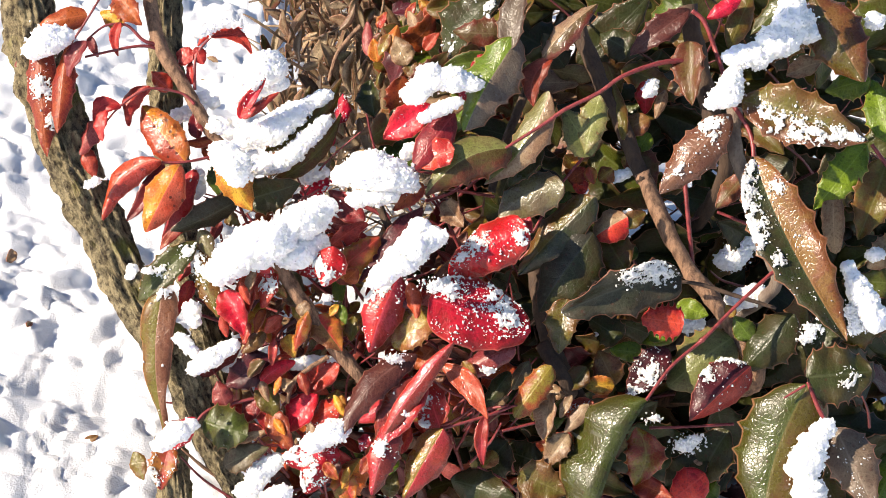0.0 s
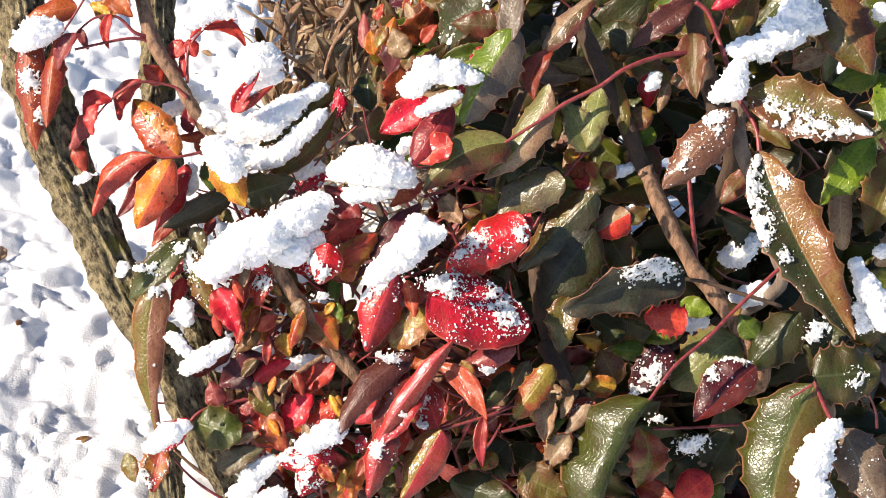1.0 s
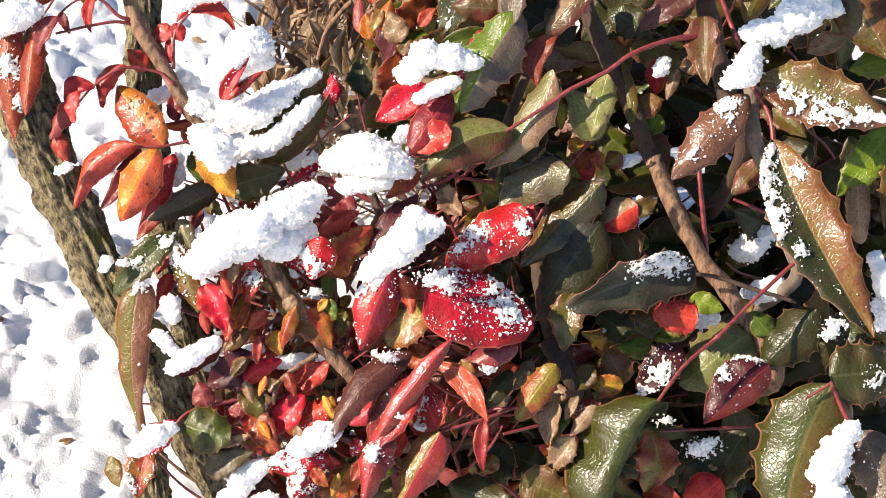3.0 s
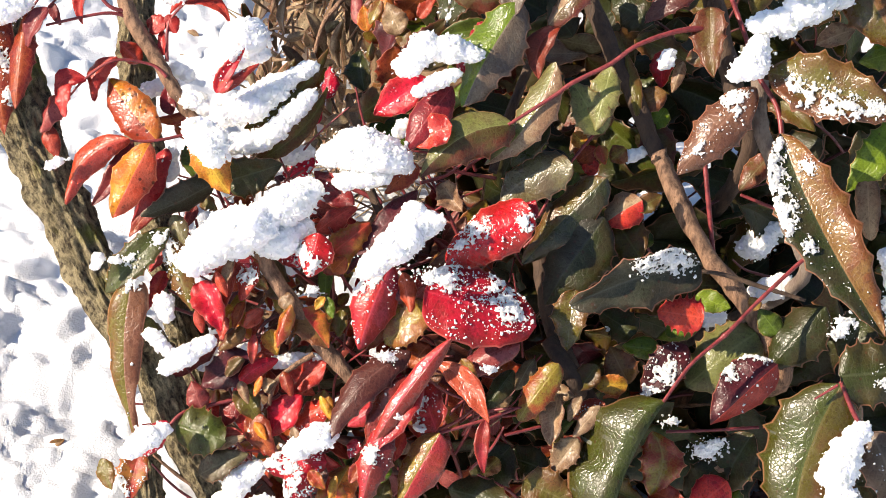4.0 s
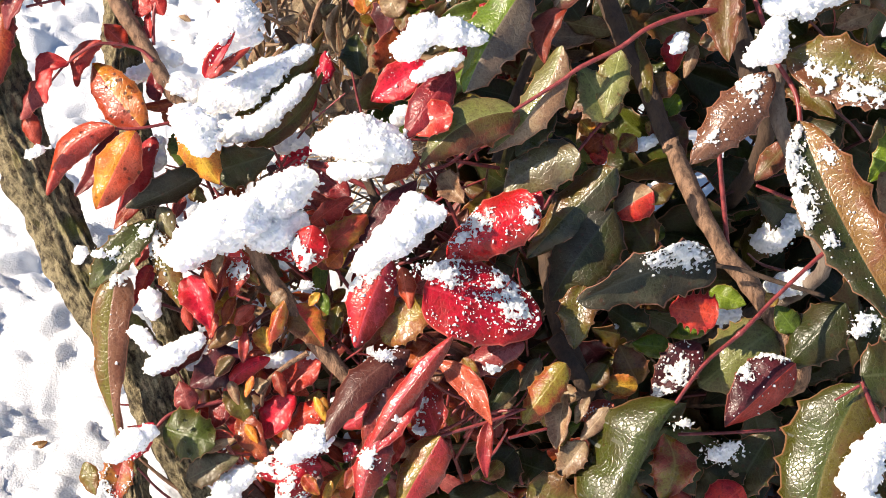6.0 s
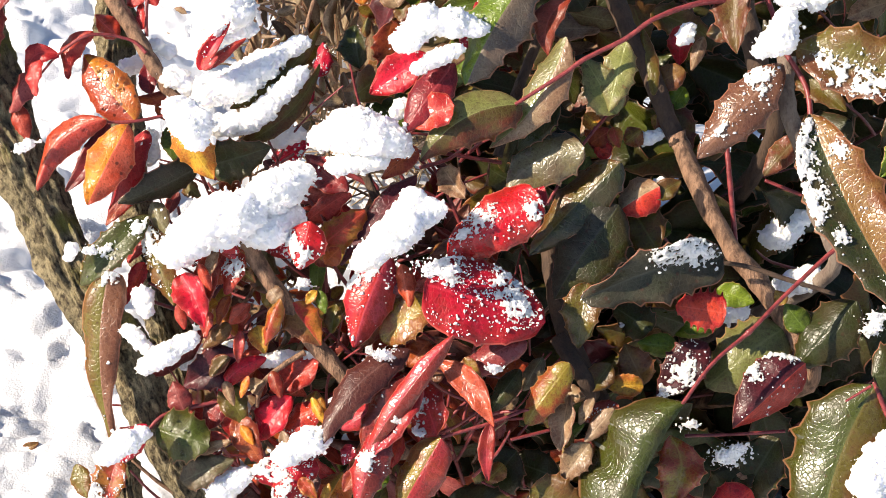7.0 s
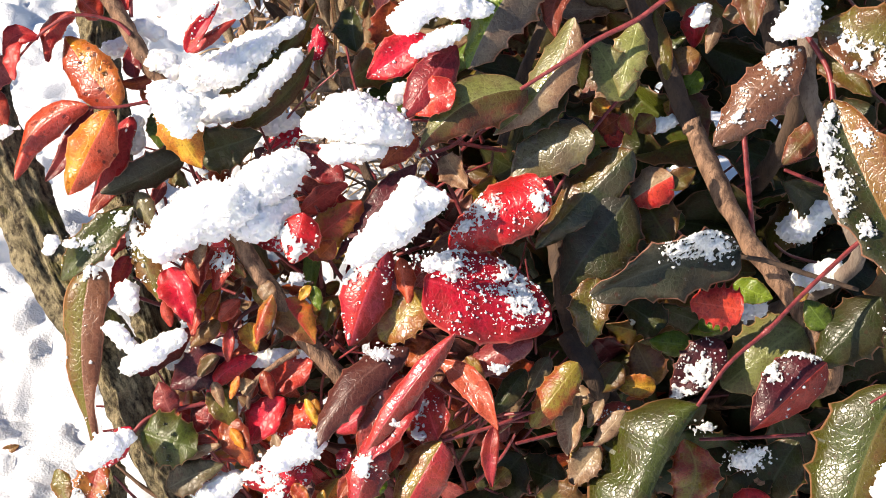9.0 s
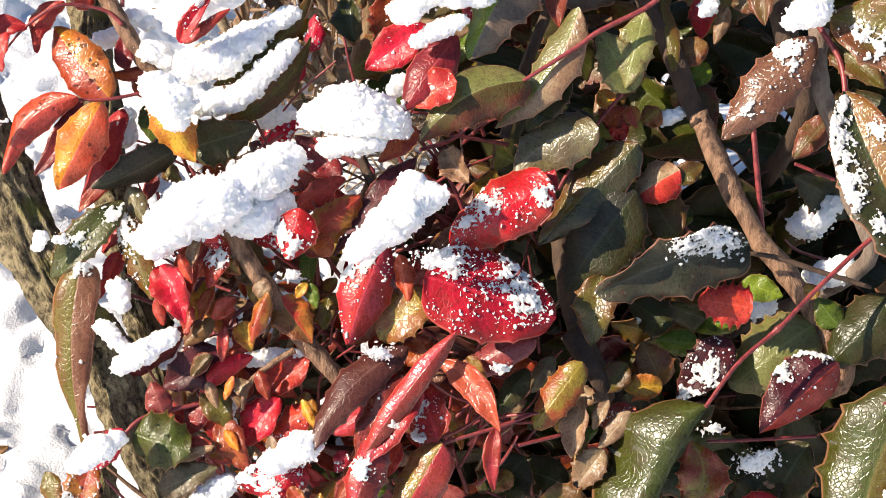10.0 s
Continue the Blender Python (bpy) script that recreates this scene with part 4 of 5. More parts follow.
leaf("tan", (-0.0884, 1.1279, 0.2051), (-0.0820, 1.1206, 0.2003), 0.0085, slim=0.6, bend=0.1, fold=-3, roll=-9.6)
leaf("bronzed", (-0.0977, 1.1386, 0.2063), (-0.0888, 1.1301, 0.1996), 0.0085, bend=0.036, fold=-1, roll=-6.5)
leaf("olive", (-0.0551, 1.1342, 0.1900), (-0.0572, 1.1248, 0.1778), 0.0092, bend=0.07, fold=-13, roll=-10.8)
leaf("salmon", (-0.1360, 1.1216, 0.1996), (-0.1326, 1.1139, 0.1889), 0.0056, bend=0.048, fold=-10, roll=-0.6)
leaf("tan", (-0.1126, 1.1045, 0.1619), (-0.1076, 1.0966, 0.1522), 0.0063, fold=-18, bend=0.073, roll=-4.1)
leaf("orange", (-0.0999, 1.1046, 0.1654), (-0.1040, 1.0980, 0.1564), 0.0037, bend=0.068, fold=-6, roll=-24.2)
leaf("tan", (-0.0998, 1.1068, 0.1547), (-0.0926, 1.1073, 0.1596), 0.0087, bend=0.043, fold=-11, roll=20.8)
leaf("bronze", (-0.1103, 1.1165, 0.1684), (-0.1212, 1.1137, 0.1581), 0.0097, bend=0.051, fold=-14, roll=-28)
leaf("salmon", (-0.1239, 1.0891, 0.1367), (-0.1105, 1.0875, 0.1381), 0.0063, bend=0.021, fold=-2, roll=3.9)
leaf("tan", (-0.1258, 1.0832, 0.1318), (-0.1095, 1.0842, 0.1391), 0.0050, bend=0.051, roll=10.5)
leaf("rust", (-0.0883, 1.1093, 0.1651), (-0.0833, 1.0993, 0.1553), 0.0078, fold=-14, bend=0.077, roll=-10.4)
leaf("yellow", (-0.0673, 1.0996, 0.1550), (-0.0601, 1.0874, 0.1471), 0.0050, fold=-12, bend=0.093, roll=-15.5)
leaf("autumnred", (-0.0727, 1.0678, 0.1276), (-0.0639, 1.0599, 0.1209), 0.0078, bend=0.058, fold=-15, roll=-5.5)
leaf("tan", (-0.0825, 1.0880, 0.1421), (-0.0782, 1.0795, 0.1348), 0.0057, bend=0.059, fold=-11, roll=-13.1)
leaf("rust", (-0.0433, 1.0702, 0.1310), (-0.0503, 1.0644, 0.1215), 0.0079, bend=0.037, fold=-8, roll=-18)
leaf("crimson", (-0.0460, 1.0763, 0.1430), (-0.0502, 1.0703, 0.1345), 0.0081, dust=8, bend=0.074, fold=-4, roll=-25.3)
leaf("yellow", (-0.0579, 1.0677, 0.1240), (-0.0621, 1.0596, 0.1137), 0.0053, bend=0.054, fold=-9, roll=-30)
leaf("plum", (-0.0644, 1.0740, 0.1259), (-0.0692, 1.0666, 0.1158), 0.0085, bend=0.049, fold=-4, roll=-34)
leaf("oliveyellow", (0.0121, 1.1100, 0.1733), (0.0211, 1.1018, 0.1656), 0.0063, bend=0.094, fold=-7, roll=-4.9)
leaf("tan", (0.0794, 1.0962, 0.1576), (0.0718, 1.0889, 0.1457), 0.0066, fold=16, bend=0.07, roll=-23.6)
leaf("oliveyellow", (0.0679, 1.0904, 0.1390), (0.0637, 1.0826, 0.1284), 0.0057, bend=0.062, fold=-11, roll=-15.7)
leaf("orange", (-0.0088, 1.0783, 0.1321), (-0.0047, 1.0697, 0.1213), 0.0056, bend=0.027, fold=-11, roll=-3.8)
leaf("lime", (-0.0291, 1.0808, 0.1218), (-0.0334, 1.0743, 0.1126), 0.0071, bend=0.073, fold=-1, roll=-5.3)
leaf("rust", (-0.0599, 1.1335, 0.2165), (-0.0522, 1.1376, 0.2238), 0.0100, bend=0.022, fold=-4, roll=11.4)
leaf("rose", (-0.1131, 1.1331, 0.2296), (-0.1055, 1.1279, 0.2240), 0.0063, dust=4, bend=0.06, fold=-15, roll=-2.3)
leaf("scarlet", (-0.1166, 1.1339, 0.2307), (-0.1033, 1.1283, 0.2279), 0.0063, dust=8, bend=0.076, fold=-6)
# plum and red leaves below the middle
leaf("plum", (-0.0163, 1.1054, 0.1823), (-0.0621, 1.0686, 0.1477), 0.0197, side=0.08, fold=-10, bend=0.097, roll=-22)
leaf("redbrown", (0.0064, 1.0978, 0.1976), (-0.0417, 1.0677, 0.1394), 0.0123, fold=-20, gloss=1, bend=0.056, roll=-23.4, fold2=-10.8, other="rose")
leaf("rose", (-0.0110, 1.0965, 0.1741), (-0.0414, 1.0677, 0.1364), 0.0248, fold=12, gloss=1, bend=0.05, roll=-20, fold2=8, other="redbrown", dust=8)
leaf("rose", (-0.0012, 1.0793, 0.1457), (-0.0102, 1.1065, 0.1619), 0.0244, fold=10, dust=25, bend=0.051, roll=25, snow=((0.59, -0.49, 0.0046), (0.22, -0.90, 0.0042),))
leaf("rose", (-0.0317, 1.0924, 0.1555), (-0.0520, 1.0901, 0.1413), 0.0152, bend=0.07, fold=-14, roll=-19.6)
leaf("rose", (-0.0226, 1.1013, 0.1714), (-0.0330, 1.0917, 0.1561), 0.0181, bend=0.097, fold=-2, roll=-19.2)
leaf("rose", (0.0002, 1.0751, 0.1484), (-0.0240, 1.0529, 0.1114), 0.0253, fold=-22.2222, gloss=1, bend=0.021, roll=-26.9, fold2=-10.8, other="oliveyellow")
# the white snow patch stands in for a highlight on this blade
leaf("redbrown", (-0.0273, 1.0795, 0.1545), (-0.0431, 1.0506, 0.1163), 0.0200, fold=-22.2222, gloss=1, dust=6, bend=0.095, roll=-25.3, fold2=-13.5, other="rose", snow=((0.42, 0.24, 0.0049),))
leaf("scarlet", (-0.0200, 1.0871, 0.1392), (-0.0255, 1.0775, 0.1264), 0.0089, bend=0.054, fold=-10, roll=-25.7)
leaf("rust", (-0.0060, 1.1196, 0.1764), (-0.0172, 1.1133, 0.1646), 0.0158, bend=0.029, fold=-3, roll=-16.4)
leaf("salmon", (-0.0011, 1.1018, 0.1771), (0.0260, 1.0677, 0.1625), 0.0142, side=-0.12, fold=-12, gloss=1, bend=0.026, roll=-11.8)
leaf("rose", (0.0256, 1.0798, 0.1551), (0.0242, 1.0617, 0.1310), 0.0085, side=0.05, bend=0.051, fold=-14, roll=-5.5)
leaf("mauve", (0.0446, 1.1116, 0.1826), (0.0065, 1.1085, 0.1549), 0.0168, side=0.06, gloss=1, bend=0.089, fold=-13, roll=-22)
leaf("dkgreen", (0.0418, 1.1189, 0.1583), (0.0256, 1.1068, 0.1382), 0.0136, bend=0.084, fold=-15, roll=-14.7)
leaf("autumn", (0.0665, 1.1012, 0.1766), (0.0438, 1.0851, 0.1489), 0.0180, slim=0.6, fold=-12, bend=0.083, roll=-16.5)
leaf("pale", (0.0533, 1.1147, 0.1696), (0.0429, 1.1056, 0.1545), 0.0102, bend=0.089, fold=-10, roll=-21.5)
leaf("tan", (0.0670, 1.0994, 0.1568), (0.0613, 1.0801, 0.1350), 0.0158, fold=20, bend=0.037, roll=-28.4)
leaf("oliveyellow", (0.0575, 1.1045, 0.1554), (0.0557, 1.0926, 0.1403), 0.0121, bend=0.087, fold=-7, roll=-10.6)
leaf("tan", (0.0774, 1.0849, 0.1364), (0.0629, 1.0749, 0.1185), 0.0160, fold=15, bend=0.048, roll=-20.1)
leaf("olive", (0.0470, 1.0750, 0.1138), (0.0760, 1.0626, 0.1062), 0.0268, bend=0.03, fold=-8, roll=-0.4)
leaf("dkgreen", (0.0051, 1.0798, 0.1031), (0.0431, 1.0574, 0.1091), 0.0247, bend=0.047, fold=-11, roll=5.2)
leaf("green", (0.0620, 1.1057, 0.1225), (0.0761, 1.1090, 0.1290), 0.0085, bend=0.034, fold=-12, roll=4.2)
leaf("tan", (0.0615, 1.1123, 0.1490), (0.0751, 1.1041, 0.1512), 0.0106, bend=0.021, fold=-9, roll=5)
leaf("olive", (0.0897, 1.1204, 0.1605), (0.0792, 1.1132, 0.1483), 0.0143, bend=0.092, fold=-8, roll=-14.1)
leaf("olive", (-0.0336, 1.0737, 0.0946), (-0.0301, 1.0847, 0.1082), 0.0123, bend=0.089, fold=-8, roll=18.6)
# green and bronze leaves of the upper middle
CARRIER[0] = inner_branch
leaf("bronze", (0.0389, 1.2321, 0.3347), (0.0061, 1.2372, 0.3335), 0.0190, roll=10, fold=-10, bend=0.072)
leaf("taupe", (0.0412, 1.2133, 0.3341), (0.0517, 1.2443, 0.3696), 0.0180, side=-0.06, bend=0.028, fold=-7, roll=31.3)
leaf("green", (0.0328, 1.2328, 0.3183), (0.0004, 1.2344, 0.3102), 0.0155, roll=20, bend=0.064, fold=-11)
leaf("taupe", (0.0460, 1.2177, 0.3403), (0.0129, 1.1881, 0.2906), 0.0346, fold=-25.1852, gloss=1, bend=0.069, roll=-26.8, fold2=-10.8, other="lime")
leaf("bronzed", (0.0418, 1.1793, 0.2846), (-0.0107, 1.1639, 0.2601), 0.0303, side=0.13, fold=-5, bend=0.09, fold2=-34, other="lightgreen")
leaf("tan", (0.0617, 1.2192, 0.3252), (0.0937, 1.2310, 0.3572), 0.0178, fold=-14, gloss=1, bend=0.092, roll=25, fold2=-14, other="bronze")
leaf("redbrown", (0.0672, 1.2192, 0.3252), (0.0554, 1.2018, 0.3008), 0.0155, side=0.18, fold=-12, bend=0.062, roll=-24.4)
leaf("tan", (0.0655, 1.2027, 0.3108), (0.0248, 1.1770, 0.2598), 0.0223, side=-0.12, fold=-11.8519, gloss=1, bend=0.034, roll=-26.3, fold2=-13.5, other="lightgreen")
leaf("pale", (0.0748, 1.1739, 0.2617), (0.0334, 1.1728, 0.2365), 0.0296, side=0.1, slim=0.7, gloss=1, fold=-8, bend=0.025, roll=-18.2)
leaf("dkgreen", (0.0940, 1.1737, 0.2527), (0.0461, 1.1548, 0.2070), 0.0277, gloss=1, fold=-14.8148, bend=0.029, roll=-20.9, fold2=-16.2, other="olive")
leaf("slate", (0.0749, 1.1857, 0.2558), (0.0457, 1.1881, 0.2432), 0.0214, bend=0.08, fold=-5, roll=-13.2, gloss=0)
# the dark green and slate of this leaf stand in for shade falling on it
leaf("dkgreen", (0.0932, 1.1632, 0.2329), (0.0592, 1.1413, 0.1881), 0.0385, bend=0.073, fold=-3, fold2=-14, gloss=0, roll=-14, other="slate")
leaf("lightgreen", (0.0919, 1.1883, 0.2732), (0.0745, 1.2058, 0.2976), 0.0211, fold=-10, bend=0.064, roll=0.4)
leaf("lightgreen", (0.0967, 1.2084, 0.3050), (0.0875, 1.1863, 0.2761), 0.0180, bend=0.059, fold=-3, roll=-16.1)
leaf("olive", (0.1132, 1.2109, 0.2706), (0.1074, 1.2369, 0.2963), 0.0113, roll=30, bend=0.044, fold=-12)
leaf("crimson", (0.1324, 1.2505, 0.2917), (0.1284, 1.2347, 0.2752), 0.0146, bend=0.098, fold=-4, roll=-32.9)
leaf("plum", (0.1540, 1.2497, 0.3424), (0.1172, 1.2386, 0.3157), 0.0171, bend=0.081, fold=-11, roll=-13)
leaf("scarlet", (0.1147, 1.1705, 0.2397), (0.0927, 1.1682, 0.2242), 0.0218, fold=-18.5185, bend=0.078, roll=-19.9, fold2=-13.5, other="tan")
leaf("olive", (0.1114, 1.1698, 0.2334), (0.1261, 1.1739, 0.2408), 0.0106, bend=0.074, fold=-8, roll=3.8)
leaf("dkgreen", (0.0026, 1.2451, 0.3097), (0.0351, 1.2625, 0.3500), 0.0352, dust=14, bend=0.097, fold=-12, roll=32.3, snow=((0.76, 0.40, 0.0049), (0.12, 0.14, 0.0042), (0.62, 0.88, 0.0035),))
leaf("tan", (-0.0228, 1.2644, 0.2938), (-0.0308, 1.2777, 0.3070), 0.0149, bend=0.03, roll=8.9)
leaf("orange", (-0.0347, 1.2774, 0.2947), (-0.0296, 1.2885, 0.3094), 0.0122, bend=0.085, fold=-16, roll=15.2)
leaf("olive", (-0.0181, 1.2594, 0.2867), (-0.0229, 1.2714, 0.2965), 0.0094, bend=0.04, fold=-5, roll=17.3)
leaf("bronzed", (-0.0202, 1.2276, 0.2937), (0.0033, 1.2432, 0.3157), 0.0169, roll=-10, bend=0.057, fold=-5)
leaf("mauve", (-0.0490, 1.2853, 0.2886), (-0.0498, 1.3015, 0.3048), 0.0073, slim=0.8, bend=0.027, fold=-7, roll=21.2)
leaf("autumnred", (-0.0419, 1.3040, 0.2975), (-0.0367, 1.3101, 0.3068), 0.0068, bend=0.071, fold=-12, roll=30.1)
leaf("oliveyellow", (-0.0347, 1.2846, 0.3049), (-0.0413, 1.2769, 0.2934), 0.0079, bend=0.04, fold=-2, roll=-16.2)
leaf("orange", (-0.0429, 1.2784, 0.2875), (-0.0451, 1.2876, 0.2999), 0.0092, bend=0.031, fold=-3, roll=2.2)
leaf("tan", (-0.0165, 1.2951, 0.3024), (-0.0225, 1.3070, 0.3093), 0.0065, bend=0.084, fold=-6, roll=19.6)
leaf("rust", (-0.0062, 1.2968, 0.3048), (-0.0121, 1.3043, 0.3141), 0.0063, bend=0.084, fold=-10, roll=3)
leaf("salmon", (-0.0120, 1.2787, 0.2965), (-0.0025, 1.2833, 0.3064), 0.0088, bend=0.041, fold=-16, roll=21.4)
leaf("yellow", (-0.0091, 1.3024, 0.3126), (-0.0157, 1.3078, 0.3180), 0.0078, bend=0.027, fold=-13, roll=3.6)
leaf("autumnred", (-0.0233, 1.3078, 0.3030), (-0.0181, 1.3141, 0.3122), 0.0057, bend=0.052, fold=-5, roll=15.3)
leaf("tan", (-0.0677, 1.3124, 0.2921), (-0.0579, 1.3218, 0.3064), 0.0050, side=0.1, bend=0.06, fold=-15, roll=11.5)
leaf("tan", (-0.1029, 1.3191, 0.2841), (-0.1059, 1.3291, 0.2983), 0.0049, side=-0.1, bend=0.037, fold=-4, roll=0.5)
leaf("oliveyellow", (0.1280, 1.2170, 0.2447), (0.1140, 1.2254, 0.2479), 0.0141, bend=0.069, fold=-5, roll=1.6)
leaf("rust", (0.0912, 1.2025, 0.2414), (0.0770, 1.2107, 0.2489), 0.0106, bend=0.024, fold=-12, roll=2.1)
leaf("bronzed", (0.1198, 1.2170, 0.2618), (0.1335, 1.1975, 0.2446), 0.0213, bend=0.041, fold=-12, roll=-9.4)
leaf("dkgreen", (0.1244, 1.2588, 0.3035), (0.1002, 1.2787, 0.3088), 0.0212, bend=0.083, fold=-2, roll=4.4)
leaf("dkgreen", (0.0776, 1.2547, 0.2976), (0.0635, 1.2728, 0.3121), 0.0177, bend=0.048, fold=-1, roll=9.5)
leaf("olive", (0.1151, 1.1615, 0.2047), (0.0980, 1.1838, 0.2238), 0.0248, bend=0.035, fold=-4, roll=8.8)
leaf("brown", (0.1301, 1.2230, 0.2790), (0.1126, 1.2213, 0.2692), 0.0143, bend=0.086, fold=-4, roll=-13.7)
leaf("lime", (0.1306, 1.2219, 0.2688), (0.1228, 1.2155, 0.2585), 0.0122, bend=0.057, fold=-5, roll=-14.7)
leaf("tan", (0.1401, 1.2333, 0.2935), (0.1336, 1.2229, 0.2790), 0.0071, bend=0.062, fold=-13, roll=-11.1)
leaf("oliveyellow", (0.1068, 1.2002, 0.2555), (0.0977, 1.1975, 0.2489), 0.0121, bend=0.076, fold=-9, roll=-13)
leaf("autumnred", (0.0911, 1.1994, 0.2578), (0.0945, 1.1920, 0.2499), 0.0078, bend=0.075, fold=-10, roll=-9.1)
leaf("bronze", (0.0789, 1.1531, 0.2151), (0.0616, 1.1574, 0.2120), 0.0127, bend=0.074, fold=-10, roll=-6.9)
leaf("green", (0.1229, 1.1730, 0.2087), (0.1111, 1.1789, 0.2098), 0.0106, bend=0.03, fold=-14, roll=-0.8)
leaf("lime", (0.1315, 1.1565, 0.1595), (0.1419, 1.1515, 0.1588), 0.0092, bend=0.074, fold=-14, roll=1.3)
leaf("rust", (0.1023, 1.1049, 0.1387), (0.0933, 1.1007, 0.1304), 0.0093, bend=0.088, fold=-5, roll=-13.9)
leaf("oliveyellow", (0.0336, 1.0990, 0.1096), (0.0230, 1.0941, 0.0999), 0.0107, bend=0.039, fold=-14, roll=-13.9)
leaf("lime", (0.0215, 1.0860, 0.0948), (0.0123, 1.0938, 0.0992), 0.0078, bend=0.03, fold=-9, roll=5.8)
# right side
CARRIER[0] = grey_branch
leaf("oliveb", (0.1527, 1.2295, 0.3312), (0.1536, 1.1983, 0.3037), 0.0216, fold=-14, bend=0.042, roll=-26.8)
leaf("bronze", (0.1569, 1.2137, 0.3091), (0.1394, 1.2181, 0.3040), 0.0135, bend=0.056, fold=-13, roll=-10.1)
leaf("cocoa", (0.1757, 1.1859, 0.3047), (0.1323, 1.1633, 0.2620), 0.0279, fold=-12, dust=40, gloss=1, bend=0.055, roll=-14.1, snow=((0.21, 0.29, 0.0070), (0.19, 0.90, 0.0049), (0.70, 0.03, 0.0028),))
leaf("olive", (0.1812, 1.1869, 0.3144), (0.2525, 1.1483, 0.3094), 0.0352, fold=-10, dust=30, gloss=1, bend=0.061, roll=0.8, other="oliveb", snow=((0.22, 0.20, 0.0045), (0.36, 0.38, 0.0060), (0.50, 0.42, 0.0066), (0.64, 0.38, 0.0064), (0.79, 0.18, 0.0062), (0.93, 0.0, 0.0058)))
leaf("olive", (0.1854, 1.1942, 0.2988), (0.2064, 1.1642, 0.2900), 0.0171, bend=0.08, fold=-11, roll=-13.8)
# the left half is dark green, a colour that also carries its fold's shade
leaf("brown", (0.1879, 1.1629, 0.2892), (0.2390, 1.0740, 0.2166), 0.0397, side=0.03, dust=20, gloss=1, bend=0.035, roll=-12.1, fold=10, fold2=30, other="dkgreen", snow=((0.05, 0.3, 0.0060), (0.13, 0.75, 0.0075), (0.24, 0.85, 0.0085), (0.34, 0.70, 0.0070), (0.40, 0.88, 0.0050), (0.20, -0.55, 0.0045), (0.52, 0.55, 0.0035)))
leaf("brown", (0.2271, 1.2375, 0.3598), (0.2544, 1.1904, 0.3257), 0.0350, fold=-10, gloss=1, bend=0.05, roll=-13.7, fold2=-12, other="olive")
leaf("lime", (0.2645, 1.2159, 0.3125), (0.2383, 1.2192, 0.3009), 0.0193, fold=-10, bend=0.02, roll=-13.9)
leaf("tan", (0.2335, 1.2177, 0.3235), (0.2124, 1.2191, 0.3131), 0.0136, bend=0.061, fold=-14, roll=-14.9)
leaf("lime", (0.2623, 1.1920, 0.2789), (0.2296, 1.1698, 0.2459), 0.0218, bend=0.085, fold=-4, roll=-2.5)
leaf("lime", (0.2755, 1.1839, 0.2848), (0.2665, 1.2194, 0.3097), 0.0199, bend=0.084, fold=-10, roll=23.7)
leaf("olive", (0.2760, 1.1910, 0.2688), (0.2578, 1.1623, 0.2281), 0.0324, fold=20, bend=0.065, roll=-2.7)
leaf("tan", (0.2414, 1.1739, 0.2533), (0.2417, 1.1487, 0.2274), 0.0138, slim=0.5, bend=0.08, fold=-7, roll=-19.3)
leaf("olive", (0.1779, 1.2358, 0.3229), (0.1927, 1.2555, 0.3512), 0.0155, bend=0.071, fold=-9, roll=1.2)
leaf("crimson", (0.1842, 1.2444, 0.3523), (0.1635, 1.2398, 0.3414), 0.0099, bend=0.093, fold=-11, roll=-7.5)
leaf("green", (0.1502, 1.2614, 0.3417), (0.1304, 1.2578, 0.3236), 0.0202, bend=0.024, fold=-5, roll=-27.6)
leaf("bronze", (0.1906, 1.1989, 0.2538), (0.1717, 1.1878, 0.2348), 0.0135, bend=0.057, fold=-3, roll=-10.7)
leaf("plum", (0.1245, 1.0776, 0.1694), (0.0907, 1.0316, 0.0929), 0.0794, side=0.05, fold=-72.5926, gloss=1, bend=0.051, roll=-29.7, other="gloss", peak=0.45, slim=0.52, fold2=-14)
leaf("scarlet", (0.1486, 1.1246, 0.1908), (0.1227, 1.1315, 0.1910), 0.0197, slim=0.6, fold=-8, spiny=1, fold2=-8, bend=0.044, roll=-2.8)
leaf("slate", (0.1464, 1.1412, 0.2158), (0.0734, 1.1196, 0.2025), 0.0338, roll=25, side=0.08, slim=0.7, bend=0.046, fold=-15, snow=((0.30, 0.68, 0.0099), (0.16, 0.36, 0.0077), (0.42, 0.56, 0.0056),))
leaf("lime", (0.1288, 1.1558, 0.1931), (0.1127, 1.1511, 0.1806), 0.0151, bend=0.045, fold=-10, roll=-15.8)
leaf("lime", (0.1471, 1.1553, 0.1837), (0.1663, 1.1468, 0.1812), 0.0127, bend=0.024, fold=-6, roll=0.7)
leaf("lime", (0.1521, 1.1647, 0.1541), (0.1285, 1.1697, 0.1420), 0.0115, bend=0.095, fold=-16, roll=-17.5)
leaf("lime", (0.1269, 1.1413, 0.1554), (0.1054, 1.1428, 0.1574), 0.0141, bend=0.021, fold=-13, roll=-0.1)
leaf("olive", (0.0766, 1.1397, 0.1997), (0.0715, 1.1178, 0.1733), 0.0209, gloss=1, bend=0.061, fold=-10, roll=-17.5)
leaf("lightgreen", (0.1812, 1.1388, 0.1694), (0.1418, 1.1286, 0.1385), 0.0369, fold=-10, bend=0.098, roll=-17.4, slim=0.7)
leaf("maroon", (0.1415, 1.1348, 0.1636), (0.1148, 1.1203, 0.1380), 0.0220, dust=30, bend=0.094, fold=-2, roll=-10.9, snow=((0.52, -0.23, 0.0077), (0.82, -0.26, 0.0056),))
